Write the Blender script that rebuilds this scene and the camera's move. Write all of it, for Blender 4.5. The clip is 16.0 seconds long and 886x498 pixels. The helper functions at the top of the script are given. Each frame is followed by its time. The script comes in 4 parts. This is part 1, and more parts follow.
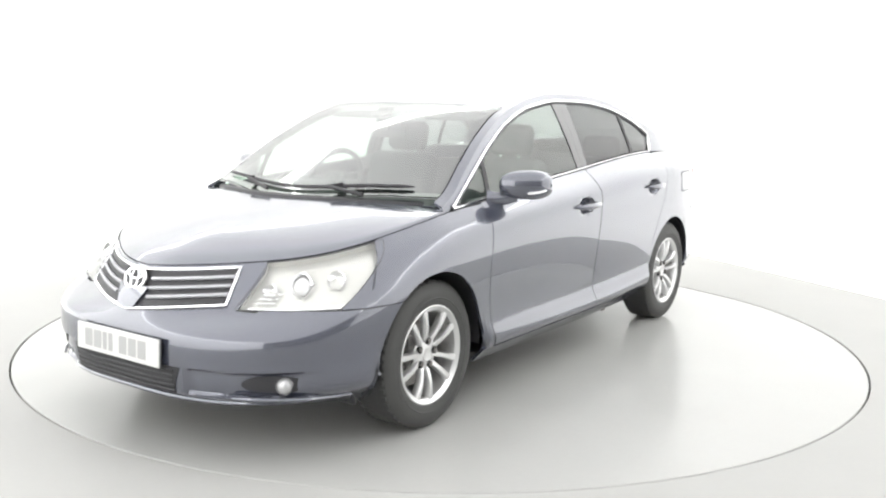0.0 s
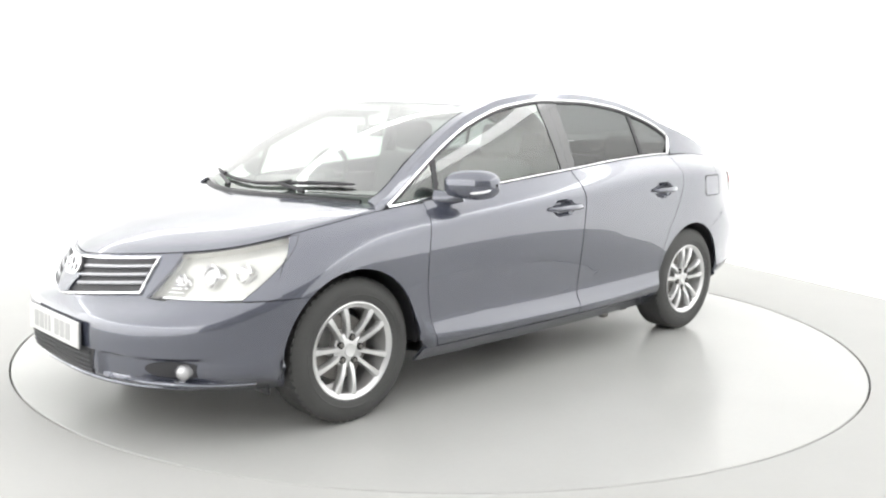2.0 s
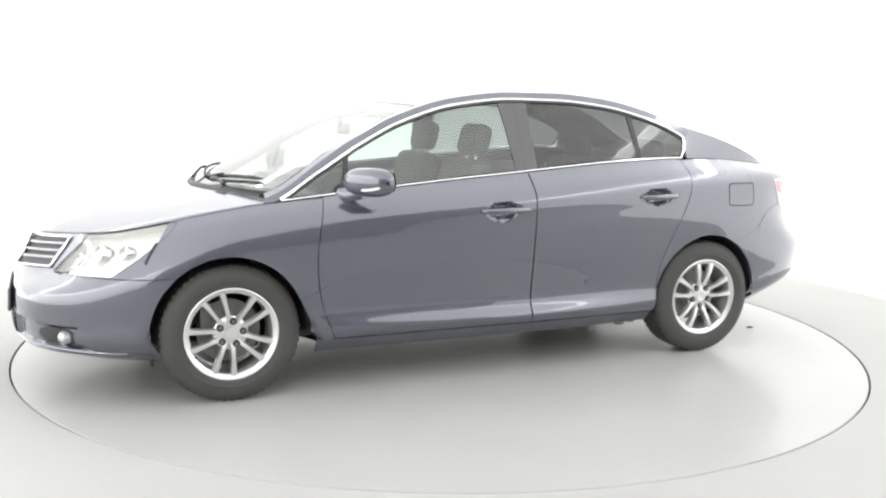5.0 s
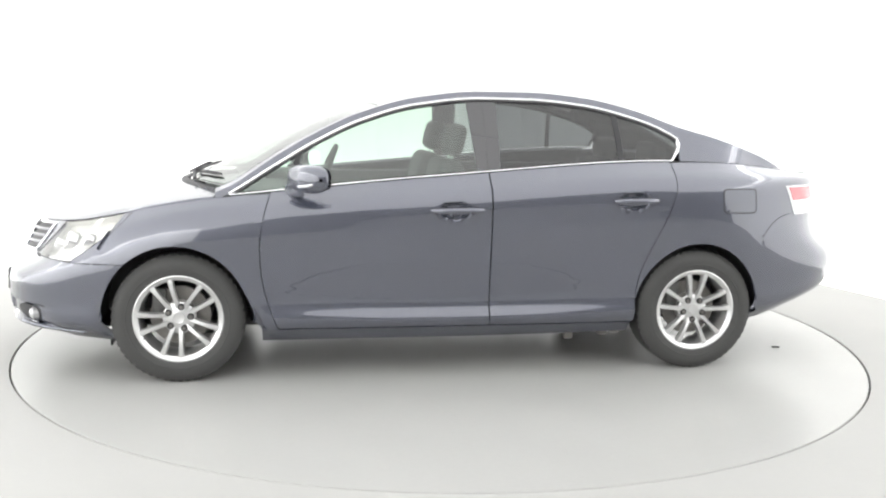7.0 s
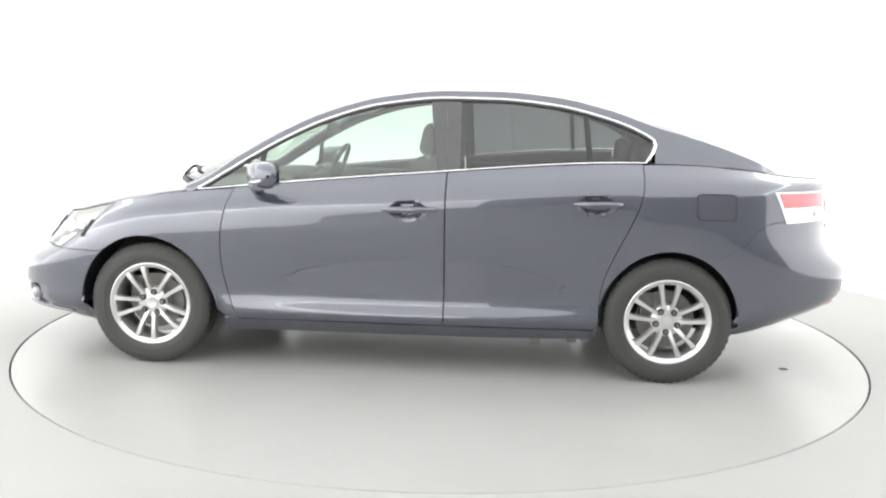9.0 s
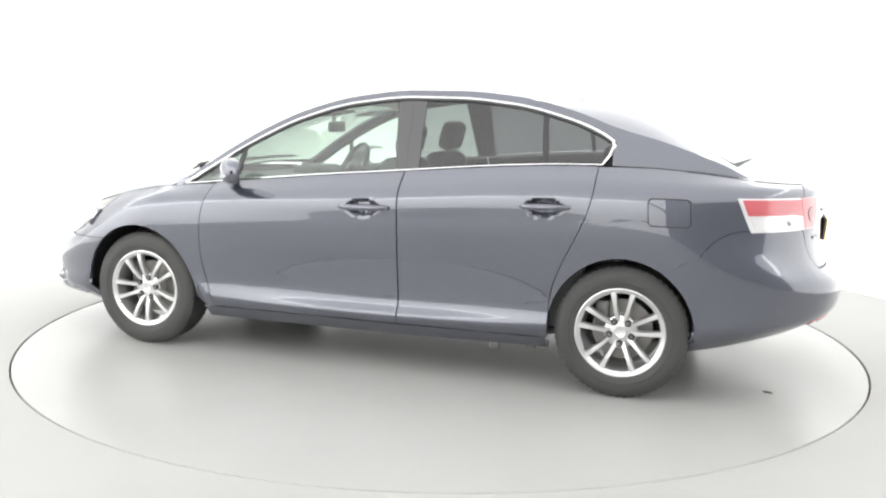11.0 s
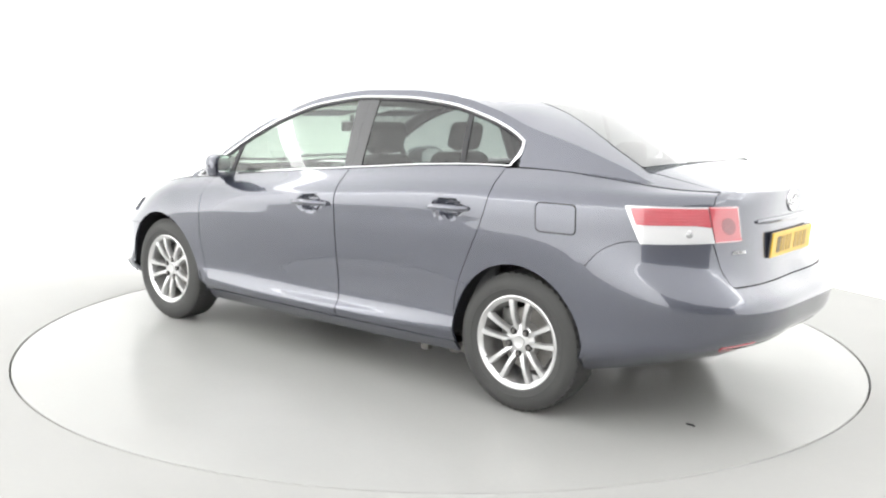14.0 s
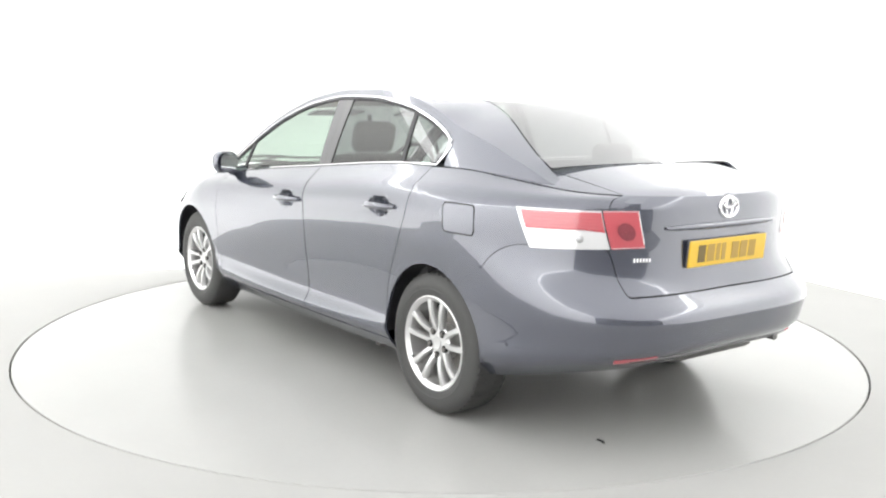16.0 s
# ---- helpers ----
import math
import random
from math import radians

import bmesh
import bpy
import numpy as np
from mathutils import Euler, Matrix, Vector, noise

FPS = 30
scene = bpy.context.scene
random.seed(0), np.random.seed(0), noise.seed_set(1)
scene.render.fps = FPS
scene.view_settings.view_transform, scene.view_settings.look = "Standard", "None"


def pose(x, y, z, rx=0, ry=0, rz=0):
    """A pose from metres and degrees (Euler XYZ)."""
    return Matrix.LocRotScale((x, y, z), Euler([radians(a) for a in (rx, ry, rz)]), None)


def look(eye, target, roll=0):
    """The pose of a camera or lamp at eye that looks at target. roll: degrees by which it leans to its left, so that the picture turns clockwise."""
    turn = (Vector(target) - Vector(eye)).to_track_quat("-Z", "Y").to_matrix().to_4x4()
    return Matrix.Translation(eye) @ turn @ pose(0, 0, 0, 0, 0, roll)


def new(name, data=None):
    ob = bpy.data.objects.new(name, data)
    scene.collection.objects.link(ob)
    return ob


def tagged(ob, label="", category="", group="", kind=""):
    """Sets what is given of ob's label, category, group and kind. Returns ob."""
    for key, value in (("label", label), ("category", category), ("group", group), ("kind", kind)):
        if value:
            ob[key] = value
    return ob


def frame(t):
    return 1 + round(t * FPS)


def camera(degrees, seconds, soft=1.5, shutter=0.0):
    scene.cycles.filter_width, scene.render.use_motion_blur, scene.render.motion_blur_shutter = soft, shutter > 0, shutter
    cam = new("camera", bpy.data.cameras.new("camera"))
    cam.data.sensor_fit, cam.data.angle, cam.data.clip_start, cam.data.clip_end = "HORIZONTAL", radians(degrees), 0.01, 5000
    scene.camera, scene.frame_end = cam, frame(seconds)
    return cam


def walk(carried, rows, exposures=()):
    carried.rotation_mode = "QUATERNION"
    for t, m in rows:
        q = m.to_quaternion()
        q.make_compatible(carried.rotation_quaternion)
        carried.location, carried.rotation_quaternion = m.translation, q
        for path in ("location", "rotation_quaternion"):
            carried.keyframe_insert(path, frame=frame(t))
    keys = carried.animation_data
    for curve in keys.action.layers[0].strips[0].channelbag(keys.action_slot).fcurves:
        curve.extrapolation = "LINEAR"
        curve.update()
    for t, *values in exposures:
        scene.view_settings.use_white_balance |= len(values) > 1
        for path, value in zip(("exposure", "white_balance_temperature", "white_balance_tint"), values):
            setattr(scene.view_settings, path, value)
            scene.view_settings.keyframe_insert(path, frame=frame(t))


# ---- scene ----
cam = camera(51.95, 16.0, soft=2.2)
EYE, AIM = (0.0, -5.570, 1.387), (0.0029, -0.6306, 0.6116)
walk(cam, [(0.0, look(EYE, AIM, 1.08)), (16.0, look(EYE, AIM, 1.08))], exposures=[(0.0, 0.0), (16.0, 0.0)])

# ---- light: a white photo studio, ceiling strips, and glow added to walls and ceiling
world = bpy.data.worlds.new("world")
scene.world = world
world.use_nodes = True
world.node_tree.nodes["Background"].inputs[0].default_value = (1, 1, 1, 1)
world.node_tree.nodes["Background"].inputs[1].default_value = 0.3
CEILING_POWER = 1.4
COVE_POWER = 5.0
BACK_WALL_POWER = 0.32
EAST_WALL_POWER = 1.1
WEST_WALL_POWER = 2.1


# ---- materials
def material(name, color, rough=0.5, metal=0.0, coat=0.0, grain=0.0, scale=60.0, bump=0.0, mottle=0.0, emit=0.0, spec=0.5, fade=None):
    m = bpy.data.materials.new(name)
    m.use_nodes = True
    nt = m.node_tree
    b = nt.nodes["Principled BSDF"]
    b.inputs["Base Color"].default_value = (*color, 1)
    b.inputs["Roughness"].default_value = rough
    b.inputs["Metallic"].default_value = metal
    b.inputs["Coat Weight"].default_value = coat
    b.inputs["Coat Roughness"].default_value = 0.015
    b.inputs["Coat IOR"].default_value = 1.88
    b.inputs["Specular IOR Level"].default_value = spec
    if emit:
        b.inputs["Emission Color"].default_value = (*color, 1)
        b.inputs["Emission Strength"].default_value = emit
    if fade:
        # added wall glow, changing from the foot upwards to set the car's reflections
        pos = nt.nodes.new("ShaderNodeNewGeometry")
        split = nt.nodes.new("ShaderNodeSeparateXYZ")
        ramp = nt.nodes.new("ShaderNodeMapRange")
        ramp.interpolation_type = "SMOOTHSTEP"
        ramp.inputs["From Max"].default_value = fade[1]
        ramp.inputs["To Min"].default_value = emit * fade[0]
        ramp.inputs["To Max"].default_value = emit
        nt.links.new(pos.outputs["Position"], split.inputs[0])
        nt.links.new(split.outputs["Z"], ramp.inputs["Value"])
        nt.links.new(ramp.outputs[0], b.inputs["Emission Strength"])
    if grain or bump or mottle:
        tc = nt.nodes.new("ShaderNodeTexCoord")
        fine = nt.nodes.new("ShaderNodeTexNoise")
        fine.inputs["Scale"].default_value = scale
        fine.inputs["Detail"].default_value = 4
        nt.links.new(tc.outputs["Object"], fine.inputs["Vector"])
        big = nt.nodes.new("ShaderNodeTexNoise")
        big.inputs["Scale"].default_value = 2.3
        big.inputs["Detail"].default_value = 3
        nt.links.new(tc.outputs["Object"], big.inputs["Vector"])
        total = nt.nodes.new("ShaderNodeMath")
        total.operation = "MULTIPLY_ADD"
        nt.links.new(fine.outputs["Fac"], total.inputs[0])
        total.inputs[1].default_value = 2 * grain
        total.inputs[2].default_value = 1 - grain - mottle
        both = nt.nodes.new("ShaderNodeMath")
        both.operation = "MULTIPLY_ADD"
        nt.links.new(big.outputs["Fac"], both.inputs[0])
        both.inputs[1].default_value = 2 * mottle
        nt.links.new(total.outputs[0], both.inputs[2])
        mix = nt.nodes.new("ShaderNodeVectorMath")
        mix.operation = "SCALE"
        mix.inputs[0].default_value = color
        nt.links.new(both.outputs[0], mix.inputs["Scale"])
        nt.links.new(mix.outputs[0], b.inputs["Base Color"])
        if bump:
            bn = nt.nodes.new("ShaderNodeBump")
            bn.inputs["Strength"].default_value = bump
            bn.inputs["Distance"].default_value = 0.002
            nt.links.new(fine.outputs["Fac"], bn.inputs["Height"])
            nt.links.new(bn.outputs[0], b.inputs["Normal"])
    return m


def glass_material(name, tint, gloss_rough=0.0, low=0.08, steep=0.85):
    m = bpy.data.materials.new(name)
    m.use_nodes = True
    nt = m.node_tree
    nt.nodes.clear()
    out = nt.nodes.new("ShaderNodeOutputMaterial")
    mix = nt.nodes.new("ShaderNodeMixShader")
    tr = nt.nodes.new("ShaderNodeBsdfTransparent")
    tr.inputs[0].default_value = (*tint, 1)
    gl = nt.nodes.new("ShaderNodeBsdfGlossy")
    gl.inputs["Roughness"].default_value = gloss_rough
    lw = nt.nodes.new("ShaderNodeLayerWeight")
    lw.inputs[0].default_value = 0.5
    power = nt.nodes.new("ShaderNodeMath")
    power.operation = "POWER"
    power.inputs[1].default_value = 4.5
    nt.links.new(lw.outputs["Facing"], power.inputs[0])
    gain = nt.nodes.new("ShaderNodeMath")
    gain.operation = "MULTIPLY_ADD"
    gain.inputs[1].default_value = steep
    gain.inputs[2].default_value = low
    nt.links.new(power.outputs[0], gain.inputs[0])
    nt.links.new(gain.outputs[0], mix.inputs[0])
    nt.links.new(tr.outputs[0], mix.inputs[1])
    nt.links.new(gl.outputs[0], mix.inputs[2])
    nt.links.new(mix.outputs[0], out.inputs[0])
    return m


PAINT = material("metallic_blue_grey_paint", (0.068, 0.074, 0.103), 0.26, 0.4, 1.0, grain=0.05, scale=900, mottle=0.04)
# wall out of view behind the camera, grey so the doors reflect dark
GREYWALL = material("unseen_grey_wall", (0.25, 0.25, 0.25), 0.7, grain=0.02, scale=90, mottle=0.03)
# plain white walls given emission of their own to light the paintwork
WALL = material("north_wall_added_glow", (0.86, 0.86, 0.85), 0.7, grain=0.01, scale=90, bump=0.02, mottle=0.012, emit=BACK_WALL_POWER, fade=(5.5, 1.5))
EASTWALL = material("east_wall_added_glow", (0.86, 0.86, 0.85), 0.7, grain=0.01, scale=90, bump=0.02, mottle=0.012, emit=EAST_WALL_POWER, fade=(1.2, 1.5))
WESTWALL = material("west_wall_added_glow", (0.86, 0.86, 0.85), 0.7, grain=0.01, scale=90, bump=0.02, mottle=0.012, emit=WEST_WALL_POWER, fade=(0.7, 1.2))
FLOOR = material("light_grey_gloss_floor", (0.37, 0.37, 0.358), 0.5, spec=0.06, grain=0.02, scale=40, mottle=0.03)
TABLE = material("light_grey_turntable_paint", (0.375, 0.375, 0.363), 0.22, spec=0.14, grain=0.02, scale=40, mottle=0.035)
SEAM = material("dark_gap_rubber", (0.03, 0.03, 0.03), 0.8)
# ceiling out of view, its even glow added as fill light
CEILING = material("unseen_ceiling_added_glow", (0.8, 0.8, 0.8), 0.8, emit=CEILING_POWER)
COVE = material("glowing_light_panel", (1.0, 1.0, 1.0), 0.8, emit=COVE_POWER)
RUBBER = material("tyre_rubber", (0.048, 0.048, 0.047), 0.62, grain=0.12, scale=120, bump=0.25, mottle=0.12)
ALLOY = material("silver_alloy_lacquer", (0.62, 0.62, 0.62), 0.3, 0.75, 0.4, grain=0.03, scale=300)
GRILLESILVER = material("dull_silver_grille_paint", (0.36, 0.36, 0.38), 0.35, 0.5, grain=0.04, scale=200)
CHROME = material("chrome", (0.82, 0.82, 0.83), 0.1, 1.0)
BLACK = material("black_plastic", (0.025, 0.025, 0.028), 0.5, grain=0.15, scale=300, bump=0.1)
GLOSSBLACK = material("gloss_black_trim", (0.03, 0.03, 0.034), 0.2, 0, 0.5)
CLOTH = material("dark_grey_seat_cloth", (0.075, 0.075, 0.08), 0.9, grain=0.25, scale=400, bump=0.3, mottle=0.06)
TRIM = material("grey_cabin_plastic", (0.11, 0.11, 0.115), 0.6, grain=0.12, scale=300, bump=0.15)
IRON = material("brake_iron", (0.22, 0.21, 0.20), 0.45, 0.8, grain=0.2, scale=80, mottle=0.1)
STEEL = material("underbody_steel", (0.16, 0.16, 0.155), 0.5, 0.6, grain=0.2, scale=30, mottle=0.2)
REDLENS = material("red_lamp_lens", (0.50, 0.075, 0.095), 0.12, 0, 1.0, grain=0.12, scale=250, mottle=0.03)
DARKRED = material("dark_red_lens", (0.22, 0.03, 0.045), 0.2, 0, 1.0, grain=0.35, scale=120)
CLEARLENS = material("frosted_clear_lamp_lens", (0.75, 0.75, 0.76), 0.14, 0.2, 1.0, grain=0.08, scale=200, mottle=0.04)
FOGGLASS = material("fluted_fog_lamp_glass", (0.42, 0.42, 0.43), 0.12, 0.3, 1.0, grain=0.2, scale=180)
REFLECTOR = material("lamp_reflector", (0.62, 0.62, 0.59), 0.25, 0.4, 0.0, grain=0.05, scale=90)
WHITEPLATE = material("white_plate_plastic", (0.60, 0.60, 0.585), 0.35, grain=0.02, scale=60, mottle=0.02)
YELLOWPLATE = material("yellow_plate_plastic", (0.74, 0.47, 0.03), 0.35, grain=0.03, scale=60, mottle=0.03)
# rear plate print, its black lightened in colour for the strong light on it
INK = material("glare_lifted_black_ink", (0.16, 0.11, 0.03), 0.5)
PALEINK = material("glare_lifted_brown_ink", (0.42, 0.27, 0.05), 0.5)
FAINT = material("pale_grey_ink", (0.36, 0.36, 0.36), 0.5)
MIRRORGLASS = material("mirror_silver", (0.85, 0.86, 0.87), 0.02, 1.0)
GLASS = glass_material("pale_green_glass", (0.70, 0.82, 0.74), 0.0, 0.13)
PRIVACY = glass_material("grey_tinted_glass", (0.26, 0.275, 0.28), 0.0, 0.09)
SCREENGLASS = glass_material("windscreen_glass", (0.62, 0.72, 0.64), 0.0, 0.24)
REARGLASS = glass_material("rear_window_glass", (0.34, 0.36, 0.35), 0.0, 0.28)
LENS = glass_material("clear_lamp_cover", (0.97, 0.97, 0.97), 0.0, 0.10)


# ---- mesh helpers
def mesh_object(name, verts, faces, mat, parent=None, label="", smooth=True, sharp=0.6):
    me = bpy.data.meshes.new(name)
    me.from_pydata([tuple(v) for v in verts], [], faces)
    me.validate()
    if smooth:
        me.polygons.foreach_set("use_smooth", [True] * len(me.polygons))
        me.set_sharp_from_angle(angle=sharp)
    me.materials.append(mat)
    ob = new(name, me)
    if parent is not None:
        ob.parent = parent
    if label:
        ob["label"] = label
    return ob


def part(name, bm, mat, parent, label="", smooth=True):
    """Links (verts, faces) or a bmesh as one mesh object under its thing."""
    if isinstance(bm, tuple):
        return mesh_object(name, bm[0], bm[1], mat, parent, label, smooth)
    verts = [v.co.copy() for v in bm.verts]
    bm.verts.index_update()
    faces = [[v.index for v in f.verts] for f in bm.faces]
    bm.free()
    return mesh_object(name, verts, faces, mat, parent, label, smooth)


def join(*shapes):
    verts, faces = [], []
    for v, f in shapes:
        k = len(verts)
        verts += list(v)
        faces += [[i + k for i in q] for q in f]
    return verts, faces


def flipped(shape):
    """The shape mirrored to the car's other side."""
    v, f = shape
    return [Vector((a[0], -a[1], a[2])) for a in v], [q[::-1] for q in f]


def sheet(fn, us, vs, depth=0.014, lift=0.0, out=None):
    """A panel: fn(u, v) over the grid, its edges folded inwards by depth. out(p) points outwards."""
    nu, nv = len(us), len(vs)
    g = [[Vector(fn(u, v)) for v in vs] for u in us]
    n = [[None] * nv for _ in us]
    tally = 0.0
    for i in range(nu):
        for j in range(nv):
            du = g[min(i + 1, nu - 1)][j] - g[max(i - 1, 0)][j]
            dv = g[i][min(j + 1, nv - 1)] - g[i][max(j - 1, 0)]
            c = du.cross(dv)
            n[i][j] = c.normalized() if c.length > 1e-12 else Vector((0, 0, 0))
            p = g[i][j]
            o = out(p) if out else Vector((p.x * 0.25, p.y, (p.z - 0.6) * 0.8))
            tally += n[i][j].dot(o)
    side = 1 if tally >= 0 else -1
    verts = [g[i][j] + n[i][j] * side * lift for i in range(nu) for j in range(nv)]
    faces = []
    for i in range(nu - 1):
        for j in range(nv - 1):
            q = [i * nv + j, (i + 1) * nv + j, (i + 1) * nv + j + 1, i * nv + j + 1]
            faces.append(q if side > 0 else q[::-1])
    if depth:
        rim = [(i, 0) for i in range(nu)] + [(nu - 1, j) for j in range(1, nv)] + [(i, nv - 1) for i in range(nu - 2, -1, -1)] + [(0, j) for j in range(nv - 2, 0, -1)]
        k = len(verts)
        verts += [g[i][j] + n[i][j] * side * (lift - depth) for i, j in rim]
        for a in range(len(rim)):
            b = (a + 1) % len(rim)
            q = [rim[a][0] * nv + rim[a][1], k + a, k + b, rim[b][0] * nv + rim[b][1]]
            faces.append(q if side > 0 else q[::-1])
    return verts, faces


def lin(a, b, n):
    return [a + (b - a) * i / (n - 1) for i in range(n)]


def smoothstep(t):
    t = min(1.0, max(0.0, t))
    return t * t * (3 - 2 * t)


def spline(knots):
    """A smooth curve through (x, value) knots, x rising."""
    xs = [k[0] for k in knots]
    ys = [k[1] for k in knots]
    n = len(xs)
    d = [(ys[i + 1] - ys[i]) / (xs[i + 1] - xs[i]) for i in range(n - 1)]
    m = [d[0]] + [0 if d[i - 1] * d[i] <= 0 else 2 * d[i - 1] * d[i] / (d[i - 1] + d[i]) for i in range(1, n - 1)] + [d[-1]]

    def at(x):
        if x <= xs[0]:
            return ys[0] + (x - xs[0]) * m[0] * 0
        if x >= xs[-1]:
            return ys[-1]
        i = max(k for k in range(n - 1) if xs[k] <= x)
        h = xs[i + 1] - xs[i]
        t = (x - xs[i]) / h
        return (2 * t**3 - 3 * t**2 + 1) * ys[i] + (t**3 - 2 * t**2 + t) * h * m[i] + (3 * t**2 - 2 * t**3) * ys[i + 1] + (t**3 - t**2) * h * m[i + 1]
    return at


def tube(points, r, n=8, closed=False, squash=1.0):
    """A round bar along points."""
    pts = [Vector(p) for p in points]
    verts, faces = [], []
    N = len(pts)
    for i, p in enumerate(pts):
        a = pts[(i - 1) % N] if closed or i else p
        b = pts[(i + 1) % N] if closed or i < N - 1 else p
        t = (b - a).normalized()
        s = t.cross(Vector((0, 0, 1)))
        s = s.normalized() if s.length > 0.05 else t.cross(Vector((0, 1, 0))).normalized()
        w = s.cross(t)
        rr = r[i] if isinstance(r, (list, tuple)) else r
        for k in range(n):
            c = 2 * math.pi * k / n
            verts.append(p + s * math.cos(c) * rr * squash + w * math.sin(c) * rr)
    for i in range(N if closed else N - 1):
        for k in range(n):
            j = (i + 1) % N
            faces.append([i * n + k, i * n + (k + 1) % n, j * n + (k + 1) % n, j * n + k])
    if not closed:
        faces.append(list(range(n)))
        faces.append([(N - 1) * n + k for k in range(n)][::-1])
    return verts, faces


def block(cx, cy, cz, sx, sy, sz, bevel=0.01, seg=2, m=None):
    bm = bmesh.new()
    bmesh.ops.create_cube(bm, size=1)
    for v in bm.verts:
        v.co = Vector((v.co.x * sx, v.co.y * sy, v.co.z * sz))
    if bevel:
        bmesh.ops.bevel(bm, geom=bm.edges[:], offset=bevel, segments=seg, profile=0.5, affect="EDGES")
    bm.verts.index_update()
    mm = Matrix.Translation((cx, cy, cz)) @ (m or Matrix())
    out = [mm @ v.co for v in bm.verts], [[v.index for v in f.verts] for f in bm.faces]
    bm.free()
    return out


def lathe(profile, n=48, axis="y"):
    """Turns (radius, along) pairs about the y axis."""
    verts, faces = [], []
    for r, a in profile:
        for k in range(n):
            c = 2 * math.pi * k / n
            verts.append(Vector((r * math.cos(c), a, r * math.sin(c))))
    for i in range(len(profile) - 1):
        for k in range(n):
            faces.append([i * n + k, i * n + (k + 1) % n, (i + 1) * n + (k + 1) % n, (i + 1) * n + k])
    return verts, faces


def moved(shape, m):
    return [m @ Vector(v) for v in shape[0]], shape[1]


def empty(name, label, category, group=""):
    ob = new(name)
    ob.empty_display_size = 0.1
    return tagged(ob, label, category, group)


# ---- the studio: white walls that meet behind the car, glossy grey floor
CORNERS = [Vector((2.33, 3.51)), Vector((6.91, -6.50)), Vector((-1.0, -10.3)), Vector((-8.07, -0.08))]
HEIGHT = 3.4


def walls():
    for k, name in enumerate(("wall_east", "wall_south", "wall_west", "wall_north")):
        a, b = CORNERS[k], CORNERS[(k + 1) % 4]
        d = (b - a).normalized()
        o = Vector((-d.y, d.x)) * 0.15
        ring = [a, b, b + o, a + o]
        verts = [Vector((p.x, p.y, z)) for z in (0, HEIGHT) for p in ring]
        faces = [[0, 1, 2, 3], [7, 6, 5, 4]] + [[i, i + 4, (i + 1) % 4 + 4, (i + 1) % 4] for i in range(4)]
        tagged(mesh_object(name, verts, faces, (EASTWALL, GREYWALL, WESTWALL, WALL)[k], smooth=False), "unseen grey studio wall behind the camera" if k == 1 else "white studio wall with an added glow", "wall", kind="structure")


def studio_floor():
    R, n = 2.456, 128
    verts, faces = [], []
    for k in range(n):
        c = 2 * math.pi * k / n
        verts.append(Vector((R * math.cos(c), R * math.sin(c), 0)))
    for k in range(n):
        c = 2 * math.pi * k / n
        verts.append(Vector((14 * math.cos(c), 14 * math.sin(c), 0)))
    for k in range(n):
        verts.append(verts[k] - Vector((0, 0, 0.05)))
    for k in range(n):
        j = (k + 1) % n
        faces.append([k, k + n, j + n, j])
        faces.append([k, j, j + 2 * n, k + 2 * n])
    tagged(mesh_object("floor", verts, faces, FLOOR, smooth=False), "glossy light grey painted studio floor", "floor", kind="structure")
    pit = [Vector((R * 1.02 * math.cos(2 * math.pi * k / n), R * 1.02 * math.sin(2 * math.pi * k / n), -0.05)) for k in range(n)]
    tagged(mesh_object("turntable_gap", pit, [list(range(n))], SEAM, smooth=False), "dark gap round the turntable", "gap", kind="structure")


def turntable():
    R, n = 2.446, 160
    prof = [(0.0, 0.0), (R - 0.004, 0.0), (R, -0.004), (R, -0.045)]
    verts = [Vector((0, 0, 0))]
    faces = []
    for r, z in prof[1:]:
        verts += [Vector((r * math.cos(2 * math.pi * k / n), r * math.sin(2 * math.pi * k / n), z)) for k in range(n)]
    for k in range(n):
        j = (k + 1) % n
        faces.append([0, 1 + k, 1 + j])
        for i in range(2):
            faces.append([1 + i * n + k, 1 + (i + 1) * n + k, 1 + (i + 1) * n + j, 1 + i * n + j])
    root = empty("turntable", "round light grey turntable flush with the studio floor", "turntable")
    part("deck", (verts, faces), TABLE, root)
    return root


def ceiling():
    verts = [Vector((14 * math.cos(2 * math.pi * k / 24), 14 * math.sin(2 * math.pi * k / 24), z)) for z in (HEIGHT, HEIGHT + 0.1) for k in range(24)]
    faces = [list(range(24))[::-1], list(range(24, 48))] + [[k, (k + 1) % 24, 24 + (k + 1) % 24, 24 + k] for k in range(24)]
    tagged(mesh_object("ceiling", verts, faces, CEILING, smooth=False), "unseen white ceiling with an added glow", "ceiling", kind="structure")


def cove_lights():
    """A glowing strip under the ceiling along each white wall."""
    for k in (0, 2, 3):
        a, b = CORNERS[k], CORNERS[(k + 1) % 4]
        d = (b - a).normalized()
        n = Vector((d.y, -d.x))
        ring = [a + d * 0.75 + n * 0.30, b - d * 0.75 + n * 0.30, b - d * 0.75 + n * 0.52, a + d * 0.75 + n * 0.52]
        verts = [Vector((p.x, p.y, z)) for z in (HEIGHT - 0.07, HEIGHT - 0.004) for p in ring]
        faces = [[0, 1, 2, 3], [7, 6, 5, 4]] + [[i, i + 4, (i + 1) % 4 + 4, (i + 1) % 4] for i in range(4)]
        tagged(mesh_object("ceiling_strip_%d" % (k + 1), verts, faces, COVE, smooth=False), "long glowing white light panel under the ceiling", "light panel", kind="structure")


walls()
cove_lights()
studio_floor()
ceiling()
TURNTABLE = turntable()
